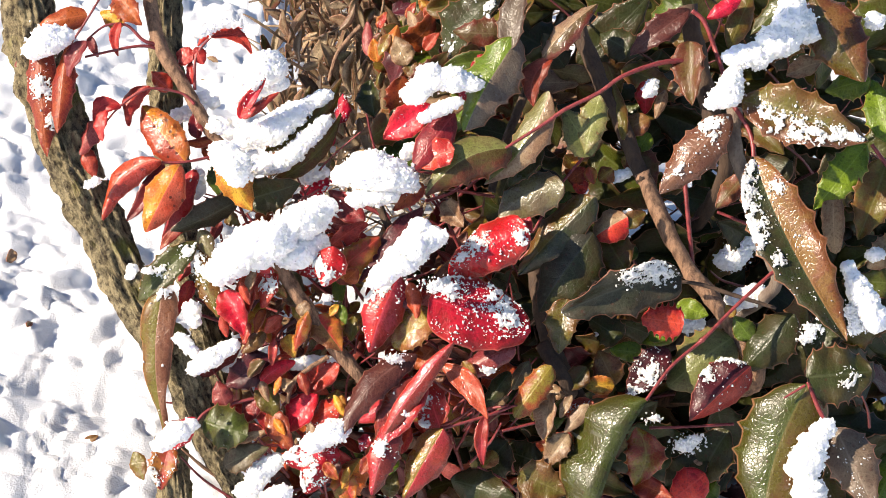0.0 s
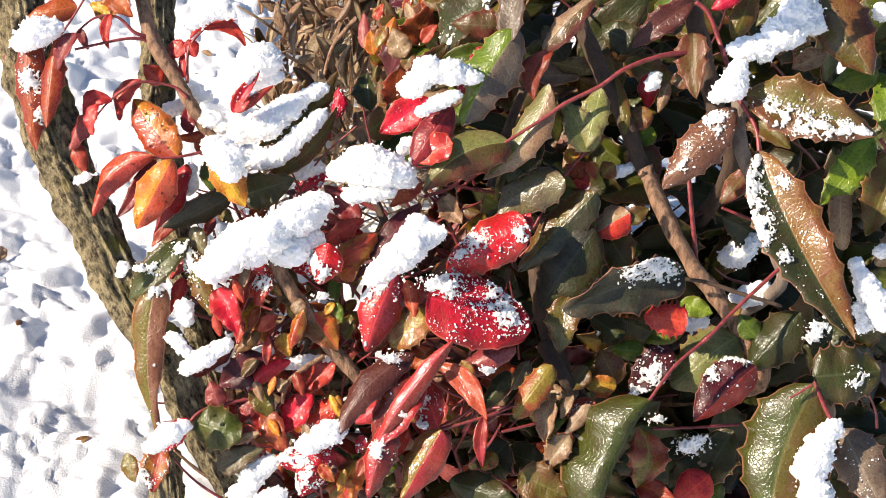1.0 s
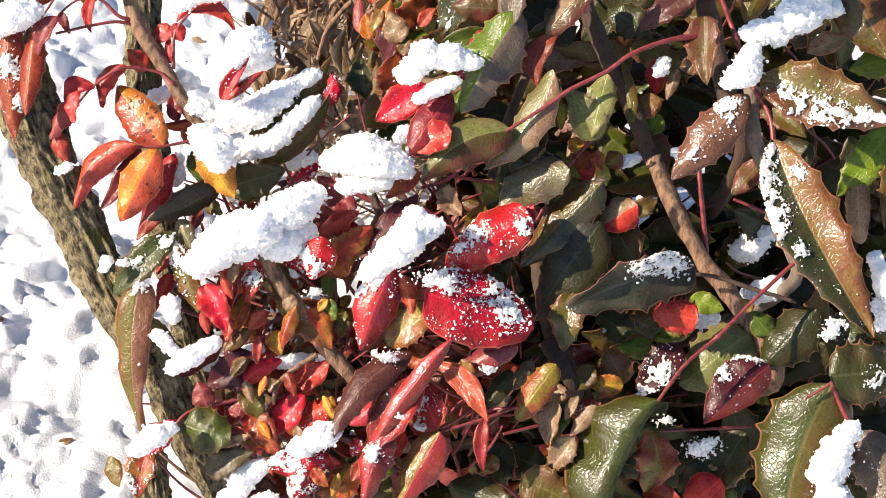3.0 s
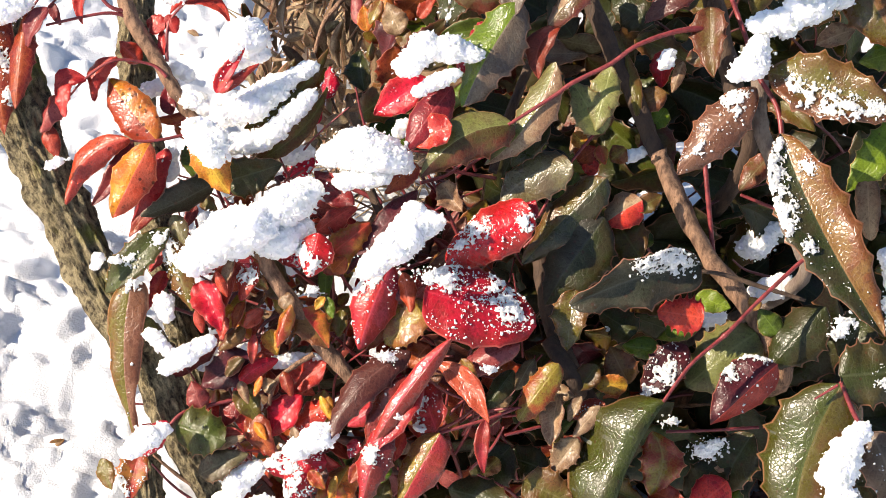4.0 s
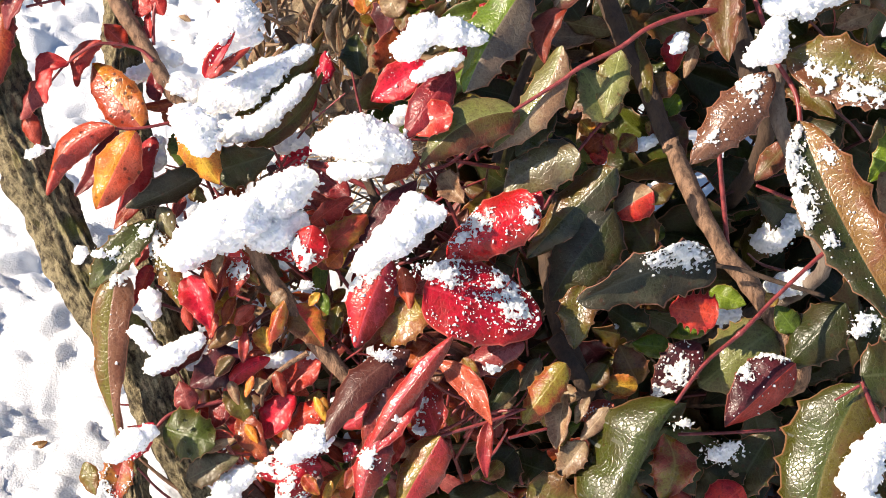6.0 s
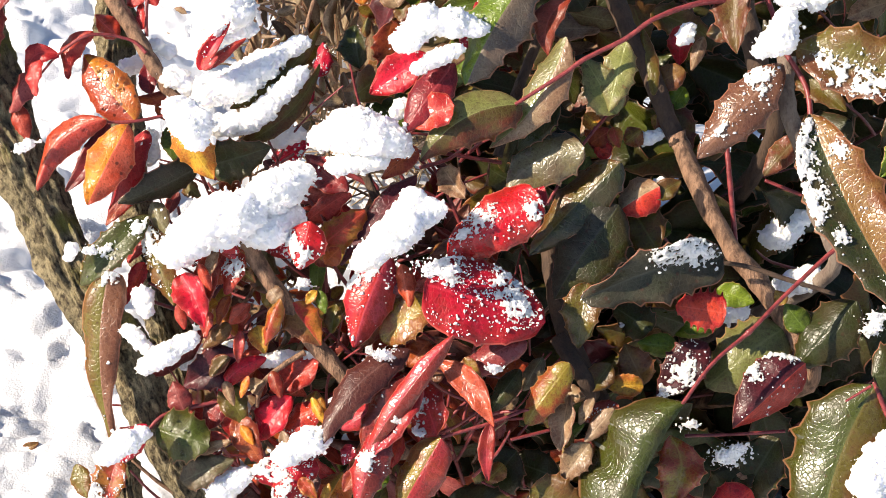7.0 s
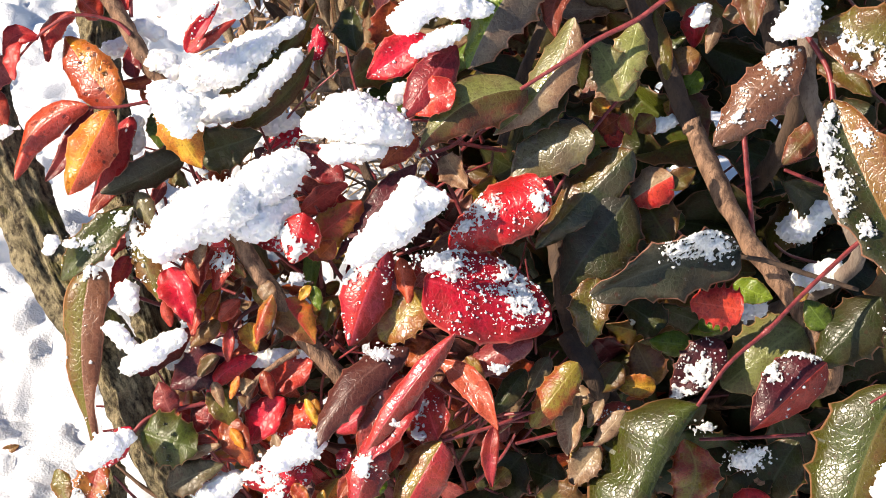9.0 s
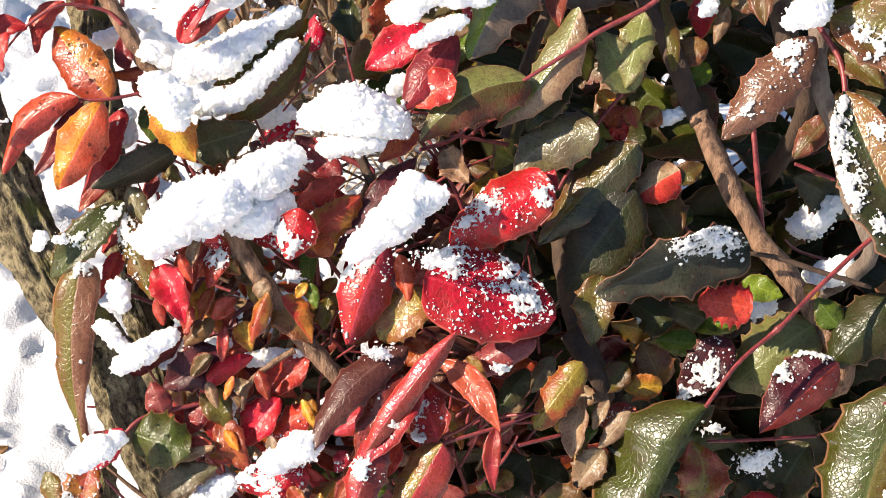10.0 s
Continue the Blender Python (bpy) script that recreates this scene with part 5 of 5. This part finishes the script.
leaf("red", (0.1903, 1.1128, 0.1673), (0.1519, 1.0894, 0.1424), 0.0377, roll=-10, dust=20, bend=0.072, fold2=-16.2, other="maroon", snow=((0.42, 0.85, 0.0056), (0.08, 0.90, 0.0056),), fold=-36)
leaf("yellow", (0.1066, 1.1139, 0.1514), (0.0876, 1.1150, 0.1514), 0.0113, slim=0.6, bend=0.075, fold=-7, roll=-1)
leaf("rust", (0.0931, 1.1000, 0.1491), (0.0747, 1.1006, 0.1387), 0.0123, dust=14, bend=0.026, fold=-4, roll=-17.4)
leaf("autumn", (0.1197, 1.0911, 0.1366), (0.1181, 1.0690, 0.1079), 0.0259, side=-0.18, fold=-15, bend=0.072, roll=-7, gloss=1)
leaf("scarlet", (0.1635, 1.0819, 0.1066), (0.1411, 1.0727, 0.0914), 0.0233, bend=0.083, fold=-7, roll=-4.3)
leaf("rust", (0.1173, 1.0759, 0.1064), (0.1400, 1.0577, 0.1087), 0.0141, bend=0.033, fold=-6, roll=1)
leaf("tan", (0.1691, 1.0915, 0.1029), (0.1504, 1.1035, 0.1028), 0.0120, bend=0.067, fold=-11, roll=-1.1)
leaf("tan", (0.0896, 1.0915, 0.1543), (0.0745, 1.0830, 0.1389), 0.0093, bend=0.036, fold=-6, roll=-13.5)
leaf("olive", (0.2232, 1.0907, 0.1708), (0.1944, 1.0409, 0.0984), 0.0551, fold=-19.2593, gloss=1, bend=0.022, roll=-27.1, fold2=-8.1, other="gloss", side=0.06, peak=0.42, slim=0.7)
leaf("dkgreen", (0.2216, 1.0931, 0.1741), (0.2619, 1.0967, 0.1756), 0.0366, roll=6, fold=-6, slim=0.55, bend=0.061, snow=((0.64, 0.24, 0.0053),))
leaf("taupe", (0.2404, 1.0790, 0.1456), (0.2604, 1.0385, 0.1167), 0.0318, fold=-10, dust=20, bend=0.044, roll=-15.4)
leaf("green", (0.2822, 1.0751, 0.1317), (0.2659, 1.0572, 0.1043), 0.0233, bend=0.04, fold=-6, roll=-20.8)
leaf("dkgreen", (0.2184, 1.1354, 0.1905), (0.1866, 1.1214, 0.1570), 0.0338, bend=0.069, fold=-13, roll=-23.2)
leaf("green", (0.1925, 1.1344, 0.1718), (0.1820, 1.1429, 0.1832), 0.0141, bend=0.063, fold=-4, roll=0.8)
leaf("tan", (0.2846, 1.1580, 0.2311), (0.2634, 1.1522, 0.2138), 0.0202, bend=0.079, fold=-1, roll=-17.8)
leaf("dkgreen", (0.2537, 1.2000, 0.2555), (0.2397, 1.1844, 0.2319), 0.0217, bend=0.031, fold=-1, roll=-19.2)
leaf("dkgreen", (0.1791, 1.1055, 0.1225), (0.1582, 1.0877, 0.0911), 0.0302, bend=0.042, fold=-6, roll=-29.3)
leaf("dkgreen", (0.1411, 1.0925, 0.0869), (0.1687, 1.0993, 0.1093), 0.0217, bend=0.029, fold=-7, roll=19.1)
leaf("dkgreen", (0.2465, 1.1465, 0.1804), (0.2291, 1.1316, 0.1560), 0.0252, bend=0.094, fold=-15, roll=-17.3)
leaf("green", (0.1719, 1.0808, 0.0879), (0.1590, 1.0969, 0.0925), 0.0163, bend=0.079, fold=-5, roll=11.1)
leaf("oliveyellow", (0.1812, 1.1386, 0.1864), (0.1764, 1.1450, 0.1904), 0.0071, bend=0.073, fold=-6, roll=11.2)
leaf("dkgreen", (0.0410, 1.1093, 0.1102), (0.0195, 1.0974, 0.0875), 0.0288, bend=0.033, fold=-2, roll=-17)
leaf("dkgreen", (0.0627, 1.1047, 0.0953), (0.0343, 1.1212, 0.0953), 0.0211, bend=0.022, fold=-3, roll=-1.6)
leaf("dkgreen", (0.1126, 1.1464, 0.1627), (0.0919, 1.1638, 0.1676), 0.0212, bend=0.073, fold=-15, roll=4.7)
leaf("brown", (0.1083, 1.1236, 0.1444), (0.0980, 1.1397, 0.1589), 0.0199, bend=0.047, fold=-3, roll=9.9)
# unseen leaves added above the view, to shade the snow and leaves below
leaf("bronzed", (0.1120, 1.1858, 0.4184), (0.0726, 1.1769, 0.4058), 0.0303, fold=-10, bend=0.06, roll=-8)
leaf("olive", (0.1416, 1.1858, 0.4184), (0.1104, 1.1788, 0.4085), 0.0231, fold=-10, bend=0.06, roll=-8)
leaf("bronze", (0.0734, 1.1776, 0.4329), (0.0380, 1.1753, 0.4122), 0.0277, fold=-10, bend=0.06, roll=-8)
leaf("olive", (0.1669, 1.1842, 0.4075), (0.1411, 1.1856, 0.4269), 0.0264, fold=-10, bend=0.06, roll=-8)


# ---- undergrowth behind the front leaves ----
MIDDLE, UP, AHEAD = Vector((0, 1.163, 0.2205)), Vector((0, 0.574, 0.819)), Vector((0, 0.819, -0.574))


def thicket(name, label, count, x, h, d, kinds, size, seed, parent, broad=0.5, turn=(0.0, 6.28)):
    """Many leaves in a slanted box of the shrub, joined into one mesh."""
    rng = random.Random(seed)
    verts, uvs, faces, idx = [], [], [], []
    mats = [m for k in kinds for m in leaf_mats(k)]
    for i in range(count):
        c = MIDDLE + Vector((rng.uniform(*x), 0, 0)) + UP * rng.uniform(*h) + AHEAD * rng.uniform(*d)
        ang = rng.uniform(*turn)
        way = Vector((math.cos(ang), rng.uniform(-0.3, 0.3), math.sin(ang) * 0.8 - 0.2)).normalized()
        ln = size * rng.uniform(0.7, 1.3)
        at = blade(c - way * ln / 2, c + way * ln / 2, ln * broad * rng.uniform(0.8, 1.16), rng.uniform(-50, 50), rng.uniform(-22, 10), rng.uniform(-0.05, 0.14), rng.uniform(-0.12, 0.12), 0, seed * 1000 + i)
        v, t, f, m = blade_mesh(at)
        n, k = len(verts), rng.randrange(len(kinds))
        verts += v
        uvs += t
        faces += [tuple(a + n for a in q) for q in f]
        idx += [2 * k + b % 2 for b in m]
    ob = mesh_object(name, verts, faces, mats, parent, idx, uvs)
    return tagged(ob, label, kind="stuff")


# filler leaves in dark kinds, added so the gaps in the shrub stay dark
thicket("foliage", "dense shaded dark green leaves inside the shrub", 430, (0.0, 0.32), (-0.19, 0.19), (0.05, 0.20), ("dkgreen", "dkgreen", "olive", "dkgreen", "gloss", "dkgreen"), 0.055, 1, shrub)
thicket("foliage", "small red and rust leaves low in the shrub", 340, (-0.135, 0.04), (-0.19, 0.02), (0.015, 0.10), ("rust", "autumnred", "salmon", "plum", "mauve", "oliveyellow", "pale", "red", "tan", "cocoa"), 0.026, 2, shrub, 0.36)
thicket("foliage", "bronze and rust leaves high in the shrub", 60, (-0.03, 0.09), (0.0, 0.19), (0.04, 0.14), ("bronze", "rust", "dkgreen", "olive", "maroon", "tan", "green", "pale"), 0.042, 3, shrub)

# deeper dark fillers, added to hide the snow seen through the gaps
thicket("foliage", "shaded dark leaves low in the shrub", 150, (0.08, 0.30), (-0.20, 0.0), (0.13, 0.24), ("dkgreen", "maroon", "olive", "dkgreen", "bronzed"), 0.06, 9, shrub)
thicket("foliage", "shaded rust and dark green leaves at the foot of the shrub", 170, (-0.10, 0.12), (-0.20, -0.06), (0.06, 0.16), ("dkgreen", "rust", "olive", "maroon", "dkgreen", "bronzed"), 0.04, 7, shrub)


def twigs(label, count, x, h, d, mat, seed):
    rng = random.Random(seed)
    verts, faces = [], []
    for i in range(count):
        c = MIDDLE + Vector((rng.uniform(*x), 0, 0)) + UP * rng.uniform(*h) + AHEAD * rng.uniform(*d)
        ang, ln, r = rng.uniform(0.2, 2.9), rng.uniform(0.02, 0.07), rng.uniform(0.0006, 0.0013)
        way = Vector((math.cos(ang), rng.uniform(-0.4, 0.4), math.sin(ang))).normalized()
        mid = c + way * ln * 0.5 + Vector((rng.uniform(-1, 1), 0, rng.uniform(-1, 1))) * ln * 0.12
        v, f = tube([(*c, r), (*mid, r * 0.9), (*(c + way * ln), r * 0.6)], 6, i, 0.05)
        n = len(verts)
        verts += v
        faces += [tuple(a + n for a in q) for q in f]
    ob = mesh_object("brushwood", verts, faces, [mat], shrub)
    return tagged(ob, label, kind="stuff")


twigs("thin red leaf stalks low in the shrub", 150, (-0.14, 0.05), (-0.18, 0.04), (0.0, 0.08), STEM_MATS["petiole"], 21)
twigs("thin brown twigs low in the shrub", 60, (-0.14, 0.08), (-0.18, 0.04), (0.02, 0.1), STEM_MATS["bark"], 22)
twigs("thin dark twigs inside the shrub", 90, (0.0, 0.3), (-0.18, 0.18), (0.04, 0.16), STEM_MATS["petioledark"], 23)

# ---- dry growth behind ----


def dry_grass():
    rng = random.Random(5)
    verts, faces = [], []
    for i in range(1300):
        p = Vector((rng.uniform(-0.11, 0.06), rng.uniform(1.50, 2.05), -0.01))
        ang, ln = rng.uniform(0, 6.28), rng.uniform(0.05, 0.15)
        way = Vector((math.cos(ang) * 0.6, math.sin(ang) * 0.6, rng.uniform(0.3, 1.0))).normalized()
        v, f = tube([(*p, 0.0009), (*(p + way * ln * 0.6), 0.0008), (*(p + way * ln + Vector((0, 0, -rng.uniform(0.1, 0.6) * ln))), 0.0004)], 4, i, 0.0)
        n = len(verts)
        verts += v
        faces += [tuple(a + n for a in q) for q in f]
    tagged(mesh_object("dry_grass", verts, faces, [STRAW]), "tangled brown dry grass and stalks above the snow", "grass", kind="stuff")


dry_grass()


def leaf_litter():
    rng = random.Random(8)
    for i, (x, y) in enumerate(((-0.327, 1.393), (-0.292, 1.299), (-0.241, 1.182), (-0.192, 1.685))):
        ang, ln = rng.uniform(0, 6.28), rng.uniform(0.008, 0.015)
        p = Vector((x, y, snow_height(x, y) - 0.001))
        at = blade(p, p + Vector((math.cos(ang) * ln, math.sin(ang) * ln, 0.003)), ln * 0.5, rng.uniform(-30, 30), -15, 0.1, 0.1, 0, 900 + i)
        v, t, f, m = blade_mesh(at, 0.0008)
        ob = mesh_object("fallen_leaf", v, f, leaf_mats(("tan", "bronze", "brown")[i % 3]) * 2, None, m, t)
        tagged(ob, "small withered brown leaf half sunk in snow", "leaf", "fallen leaves on the snow")


leaf_litter()
thicket_back = thing("withered_shrub", "withered low shrub with brown and orange leaves behind", "shrub")
thicket("foliage", "withered brown and orange leaves", 60, (-0.08, 0.06), (0.09, 0.24), (0.12, 0.30), ("tan", "rust", "bronze", "tan", "oliveyellow", "bronze"), 0.019, 4, thicket_back)
thicket("foliage", "thin dry brown stalks", 420, (-0.125, 0.06), (0.05, 0.25), (0.14, 0.36), ("tan", "straw", "straw", "taupe"), 0.034, 6, thicket_back, 0.035)
thicket("foliage", "narrow hanging dry brown leaves", 330, (-0.125, 0.05), (0.06, 0.25), (0.14, 0.34), ("straw", "taupe", "tan", "straw", "bronzed"), 0.034, 16, thicket_back, 0.20, (-2.1, -1.0))
thicket("foliage", "small curled dry leaves", 260, (-0.12, 0.05), (0.05, 0.24), (0.12, 0.36), ("straw", "tan", "taupe", "straw", "pale"), 0.014, 17, thicket_back, 0.45)
thicket("foliage", "small sunlit yellow and olive leaves", 130, (-0.045, 0.05), (0.10, 0.24), (0.09, 0.22), ("oliveyellow", "autumn", "olive", "tan", "rust", "bronzed", "lime"), 0.020, 18, thicket_back)

# ---- snow on the leaves ----


def snow_clump(points, loose=0):
    """A lumpy heap along (x, y, z, radius); loose: only crumbs, in patches."""
    heap = Heap()
    balls = []
    for i, a in enumerate(points):
        b = points[min(i + 1, len(points) - 1)]
        gap = (Vector(a[:3]) - Vector(b[:3])).length
        steps = max(1, int(gap / (0.75 * min(a[3], b[3]))))
        for k in range(steps):
            t = k / steps
            balls.append(np.array(a) * (1 - t) + np.array(b) * t)
    for c in list(balls):
        for k in range(0 if loose else 3):
            way = GRNG.normal(size=3)
            way /= np.linalg.norm(way)
            balls.append(np.array([*(c[:3] + way * c[3] * np.array([0.9, 0.6, 0.7]) * GRNG.uniform(0.55, 0.9)), c[3] * GRNG.uniform(0.25, 0.5)]))
    for c in balls:
        r = c[3] * GRNG.uniform(0.8, 1.05)
        flat = np.array([1.05, 0.9, 0.8]) * GRNG.uniform(0.85, 1.12, 3)
        off = Vector(GRNG.uniform(-9, 9, 3))
        if not loose:
            ico = ICO3 if r > 0.006 else ICO2
            k = np.array([1 + 0.26 * noise.noise(Vector(p) * 1.5 + off) + 0.09 * noise.noise(Vector(p) * 3.6 + off) + 0.04 * noise.noise(Vector(p) * 8.0 + off)
                          + 0.035 * noise.noise(Vector(p) * 19.0 + off) for p in ico[0]])
            heap.put(ico[0] * k[:, None] * r * flat + c[:3], ico[1])
        num = int(180 + 50000 * r) if loose else int(30 + 5.0e6 * r * r)
        way = GRNG.normal(size=(num, 3))
        way /= np.linalg.norm(way, axis=1)[:, None]
        if loose:
            far = r * np.abs(GRNG.normal(0, 0.75, num))
            places = c[:3] + way * far[:, None] * np.array([1.25, 0.35, 0.8])
            sizes = np.clip(0.0003 + GRNG.exponential(0.00026, num), 0, 0.0011)
        else:
            far = r * (0.98 + np.abs(GRNG.normal(0, 0.06, num)) + GRNG.exponential(0.12, num) * (GRNG.uniform(size=num) < 0.22))
            places = c[:3] + way * far[:, None] * flat
            sizes = np.clip(0.0004 + GRNG.exponential(0.00025, num), 0, 0.0013)
        keep = way[:, 1] < 0.5
        heap.crumbs(places[keep], sizes[keep])
    ob = crusted(heap.build("snow_clump", SNOW), 0.0004 if loose else 0.0005)
    size = max(p[3] for p in points)
    word = "large" if size > 0.011 else "small" if size < 0.006 else "fluffy"
    return tagged(ob, word + " white clump of crumbly fresh snow resting on leaves", "snow", "snow clumps on leaves")


snow_clump([(-0.2518, 1.2178, 0.3311, 0.0070), (-0.2415, 1.2174, 0.3392, 0.0106), (-0.2322, 1.2189, 0.3414, 0.0063)])
snow_clump([(-0.1511, 1.2320, 0.3341, 0.0025), (-0.1396, 1.2360, 0.3398, 0.0032), (-0.1274, 1.2360, 0.3398, 0.0025)], loose=1)
snow_clump([(-0.1508, 1.2264, 0.2917, 0.0056), (-0.1444, 1.2249, 0.2897, 0.0049)])
snow_clump([(-0.1663, 1.2288, 0.2778, 0.0063), (-0.1555, 1.2309, 0.2807, 0.0056)])
snow_clump([(-0.1108, 1.2289, 0.3126, 0.0120), (-0.1214, 1.2232, 0.3046, 0.0077), (-0.1270, 1.2183, 0.2977, 0.0053), (-0.1014, 1.2275, 0.3020, 0.0056)])
snow_clump([(-0.1214, 1.2040, 0.2776, 0.0092), (-0.1073, 1.2061, 0.2805, 0.0106), (-0.0901, 1.2179, 0.2885, 0.0077), (-0.0745, 1.2273, 0.2931, 0.0049)])
snow_clump([(-0.1162, 1.1938, 0.2632, 0.0070), (-0.1021, 1.1942, 0.2638, 0.0077), (-0.0897, 1.1999, 0.2719, 0.0070), (-0.0742, 1.2135, 0.2824, 0.0049)])
snow_clump([(-0.1408, 1.2086, 0.2839, 0.0070), (-0.1337, 1.2055, 0.2796, 0.0056)])
snow_clump([(-0.1340, 1.1733, 0.2862, 0.0077), (-0.1282, 1.1689, 0.2800, 0.0099), (-0.1254, 1.1634, 0.2722, 0.0063)])
snow_clump([(-0.1561, 1.1935, 0.2454, 0.0084), (-0.1543, 1.1986, 0.2526, 0.0049)])
snow_clump([(-0.0858, 1.2065, 0.2466, 0.0070), (-0.0769, 1.2079, 0.2487, 0.0056)])
snow_clump([(-0.0606, 1.1729, 0.2684, 0.0092), (-0.0448, 1.1710, 0.2745, 0.0141), (-0.0276, 1.1680, 0.2703, 0.0113), (-0.0191, 1.1692, 0.2633, 0.0049)])
snow_clump([(-0.0528, 1.1606, 0.2599, 0.0070), (-0.0328, 1.1620, 0.2618, 0.0070)])
snow_clump([(-0.0199, 1.1913, 0.2772, 0.0049), (-0.0227, 1.1887, 0.2735, 0.0042)])
snow_clump([(-0.1351, 1.1307, 0.2262, 0.0092), (-0.1233, 1.1330, 0.2381, 0.0134), (-0.1044, 1.1379, 0.2450, 0.0169), (-0.0859, 1.1480, 0.2506, 0.0148), (-0.0742, 1.1575, 0.2554, 0.0084)])
snow_clump([(-0.0911, 1.1370, 0.2352, 0.0106), (-0.0777, 1.1451, 0.2379, 0.0088)])
snow_clump([(-0.0051, 1.1346, 0.2493, 0.0084), (-0.0170, 1.1262, 0.2460, 0.0120), (-0.0323, 1.1191, 0.2361, 0.0092), (-0.0410, 1.1189, 0.2271, 0.0049), (-0.0137, 1.1390, 0.2554, 0.0056)])
snow_clump([(-0.0051, 1.1097, 0.2315, 0.0070), (0.0033, 1.1083, 0.2296, 0.0063)], loose=1)
snow_clump([(-0.0179, 1.1932, 0.3144, 0.0083), (-0.0076, 1.1992, 0.3229, 0.0107), (0.0055, 1.1988, 0.3223, 0.0097), (0.0186, 1.1968, 0.3195, 0.0059)])
snow_clump([(-0.0110, 1.1852, 0.3032, 0.0041), (-0.0031, 1.1878, 0.3068, 0.0055), (0.0083, 1.1908, 0.3111, 0.0041)])
snow_clump([(0.2115, 1.2145, 0.3548, 0.0130), (0.2040, 1.2072, 0.3444, 0.0144), (0.1909, 1.2025, 0.3376, 0.0117), (0.1765, 1.2013, 0.3359, 0.0082)])
snow_clump([(0.2209, 1.2135, 0.3447, 0.0090), (0.2130, 1.2234, 0.3588, 0.0090)])
snow_clump([(0.1763, 1.1920, 0.3304, 0.0056), (0.1722, 1.1804, 0.3227, 0.0092), (0.1627, 1.1814, 0.3154, 0.0049)])
snow_clump([(-0.1798, 1.1312, 0.2268, 0.0028)], loose=1)
snow_clump([(-0.1518, 1.0994, 0.1753, 0.0049), (-0.1400, 1.1008, 0.1842, 0.0070), (-0.1287, 1.1080, 0.1874, 0.0042)])
snow_clump([(-0.1145, 1.1253, 0.1669, 0.0056), (-0.1057, 1.1265, 0.1686, 0.0042)])
snow_clump([(-0.0934, 1.1218, 0.1620, 0.0046), (-0.0811, 1.1228, 0.1634, 0.0049), (-0.0688, 1.1227, 0.1634, 0.0042)])
snow_clump([(-0.0792, 1.0703, 0.1414, 0.0070), (-0.0672, 1.0742, 0.1470, 0.0084), (-0.0620, 1.0768, 0.1506, 0.0049)])
snow_clump([(-0.1720, 1.0694, 0.1400, 0.0056), (-0.1614, 1.0728, 0.1483, 0.0070), (-0.1524, 1.0770, 0.1506, 0.0042)])
snow_clump([(-0.1154, 1.0753, 0.1138, 0.0084), (-0.1032, 1.0795, 0.1198, 0.0053), (-0.1207, 1.0684, 0.1041, 0.0070)])
snow_clump([(-0.1352, 1.1298, 0.1525, 0.0042), (-0.1280, 1.1335, 0.1577, 0.0063)])
snow_clump([(0.1104, 1.2020, 0.2493, 0.0049), (0.1165, 1.2034, 0.2514, 0.0032)])
snow_clump([(0.1165, 1.1883, 0.2302, 0.0035)])
snow_clump([(-0.1041, 1.1039, 0.1196, 0.0046), (-0.1066, 1.1183, 0.1399, 0.0035)])
snow_clump([(-0.0989, 1.0605, 0.1103, 0.0070), (-0.1076, 1.0585, 0.1075, 0.0056)])
snow_clump([(-0.1612, 1.1152, 0.1871, 0.0046), (-0.1525, 1.1101, 0.1800, 0.0039)])
snow_clump([(-0.1548, 1.1294, 0.2002, 0.0060), (-0.1530, 1.1244, 0.1931, 0.0049)])
snow_clump([(-0.1906, 1.1403, 0.2224, 0.0035), (-0.1924, 1.1373, 0.2181, 0.0028)])
snow_clump([(0.1310, 1.2319, 0.2985, 0.0050), (0.1292, 1.2287, 0.2938, 0.0039)])
snow_clump([(0.2318, 1.0684, 0.1571, 0.0048), (0.2242, 1.0620, 0.1478, 0.0089), (0.2188, 1.0539, 0.1364, 0.0113), (0.2215, 1.0453, 0.1240, 0.0109)])
snow_clump([(0.2422, 1.1117, 0.2438, 0.0044), (0.2497, 1.1033, 0.2319, 0.0074), (0.2585, 1.0931, 0.2172, 0.0081)])
snow_clump([(0.2456, 1.0975, 0.2235, 0.0041), (0.2473, 1.0898, 0.2125, 0.0041)], loose=1)
snow_clump([(0.2287, 1.1265, 0.1867, 0.0053), (0.2252, 1.1225, 0.1810, 0.0035)], loose=1)
snow_clump([(0.2673, 1.2368, 0.3418, 0.0077)])
snow_clump([(0.1495, 1.0918, 0.1204, 0.0063), (0.1565, 1.0948, 0.1247, 0.0042)], loose=1)
snow_clump([(-0.0292, 1.0961, 0.1865, 0.0046)], loose=1)
snow_clump([(-0.0711, 1.1295, 0.2074, 0.0042)], loose=1)
snow_clump([(0.1982, 1.1710, 0.1801, 0.0092), (0.1856, 1.1679, 0.1757, 0.0063)])
snow_clump([(0.1597, 1.1681, 0.1588, 0.0077)])
snow_clump([(0.1862, 1.2080, 0.1804, 0.0106), (0.1973, 1.2144, 0.1894, 0.0070)])
snow_clump([(0.1008, 1.1565, 0.1595, 0.0042)])
snow_clump([(0.2672, 1.1528, 0.2237, 0.0056)])
snow_clump([(-0.2131, 1.1715, 0.2661, 0.0028), (-0.2183, 1.1695, 0.2633, 0.0021)], loose=1)
snow_clump([(-0.0224, 1.0763, 0.1586, 0.0028)], loose=1)
snow_clump([(0.0274, 1.0960, 0.1778, 0.0035)], loose=1)
snow_clump([(0.1329, 1.1097, 0.1283, 0.0035)], loose=1)
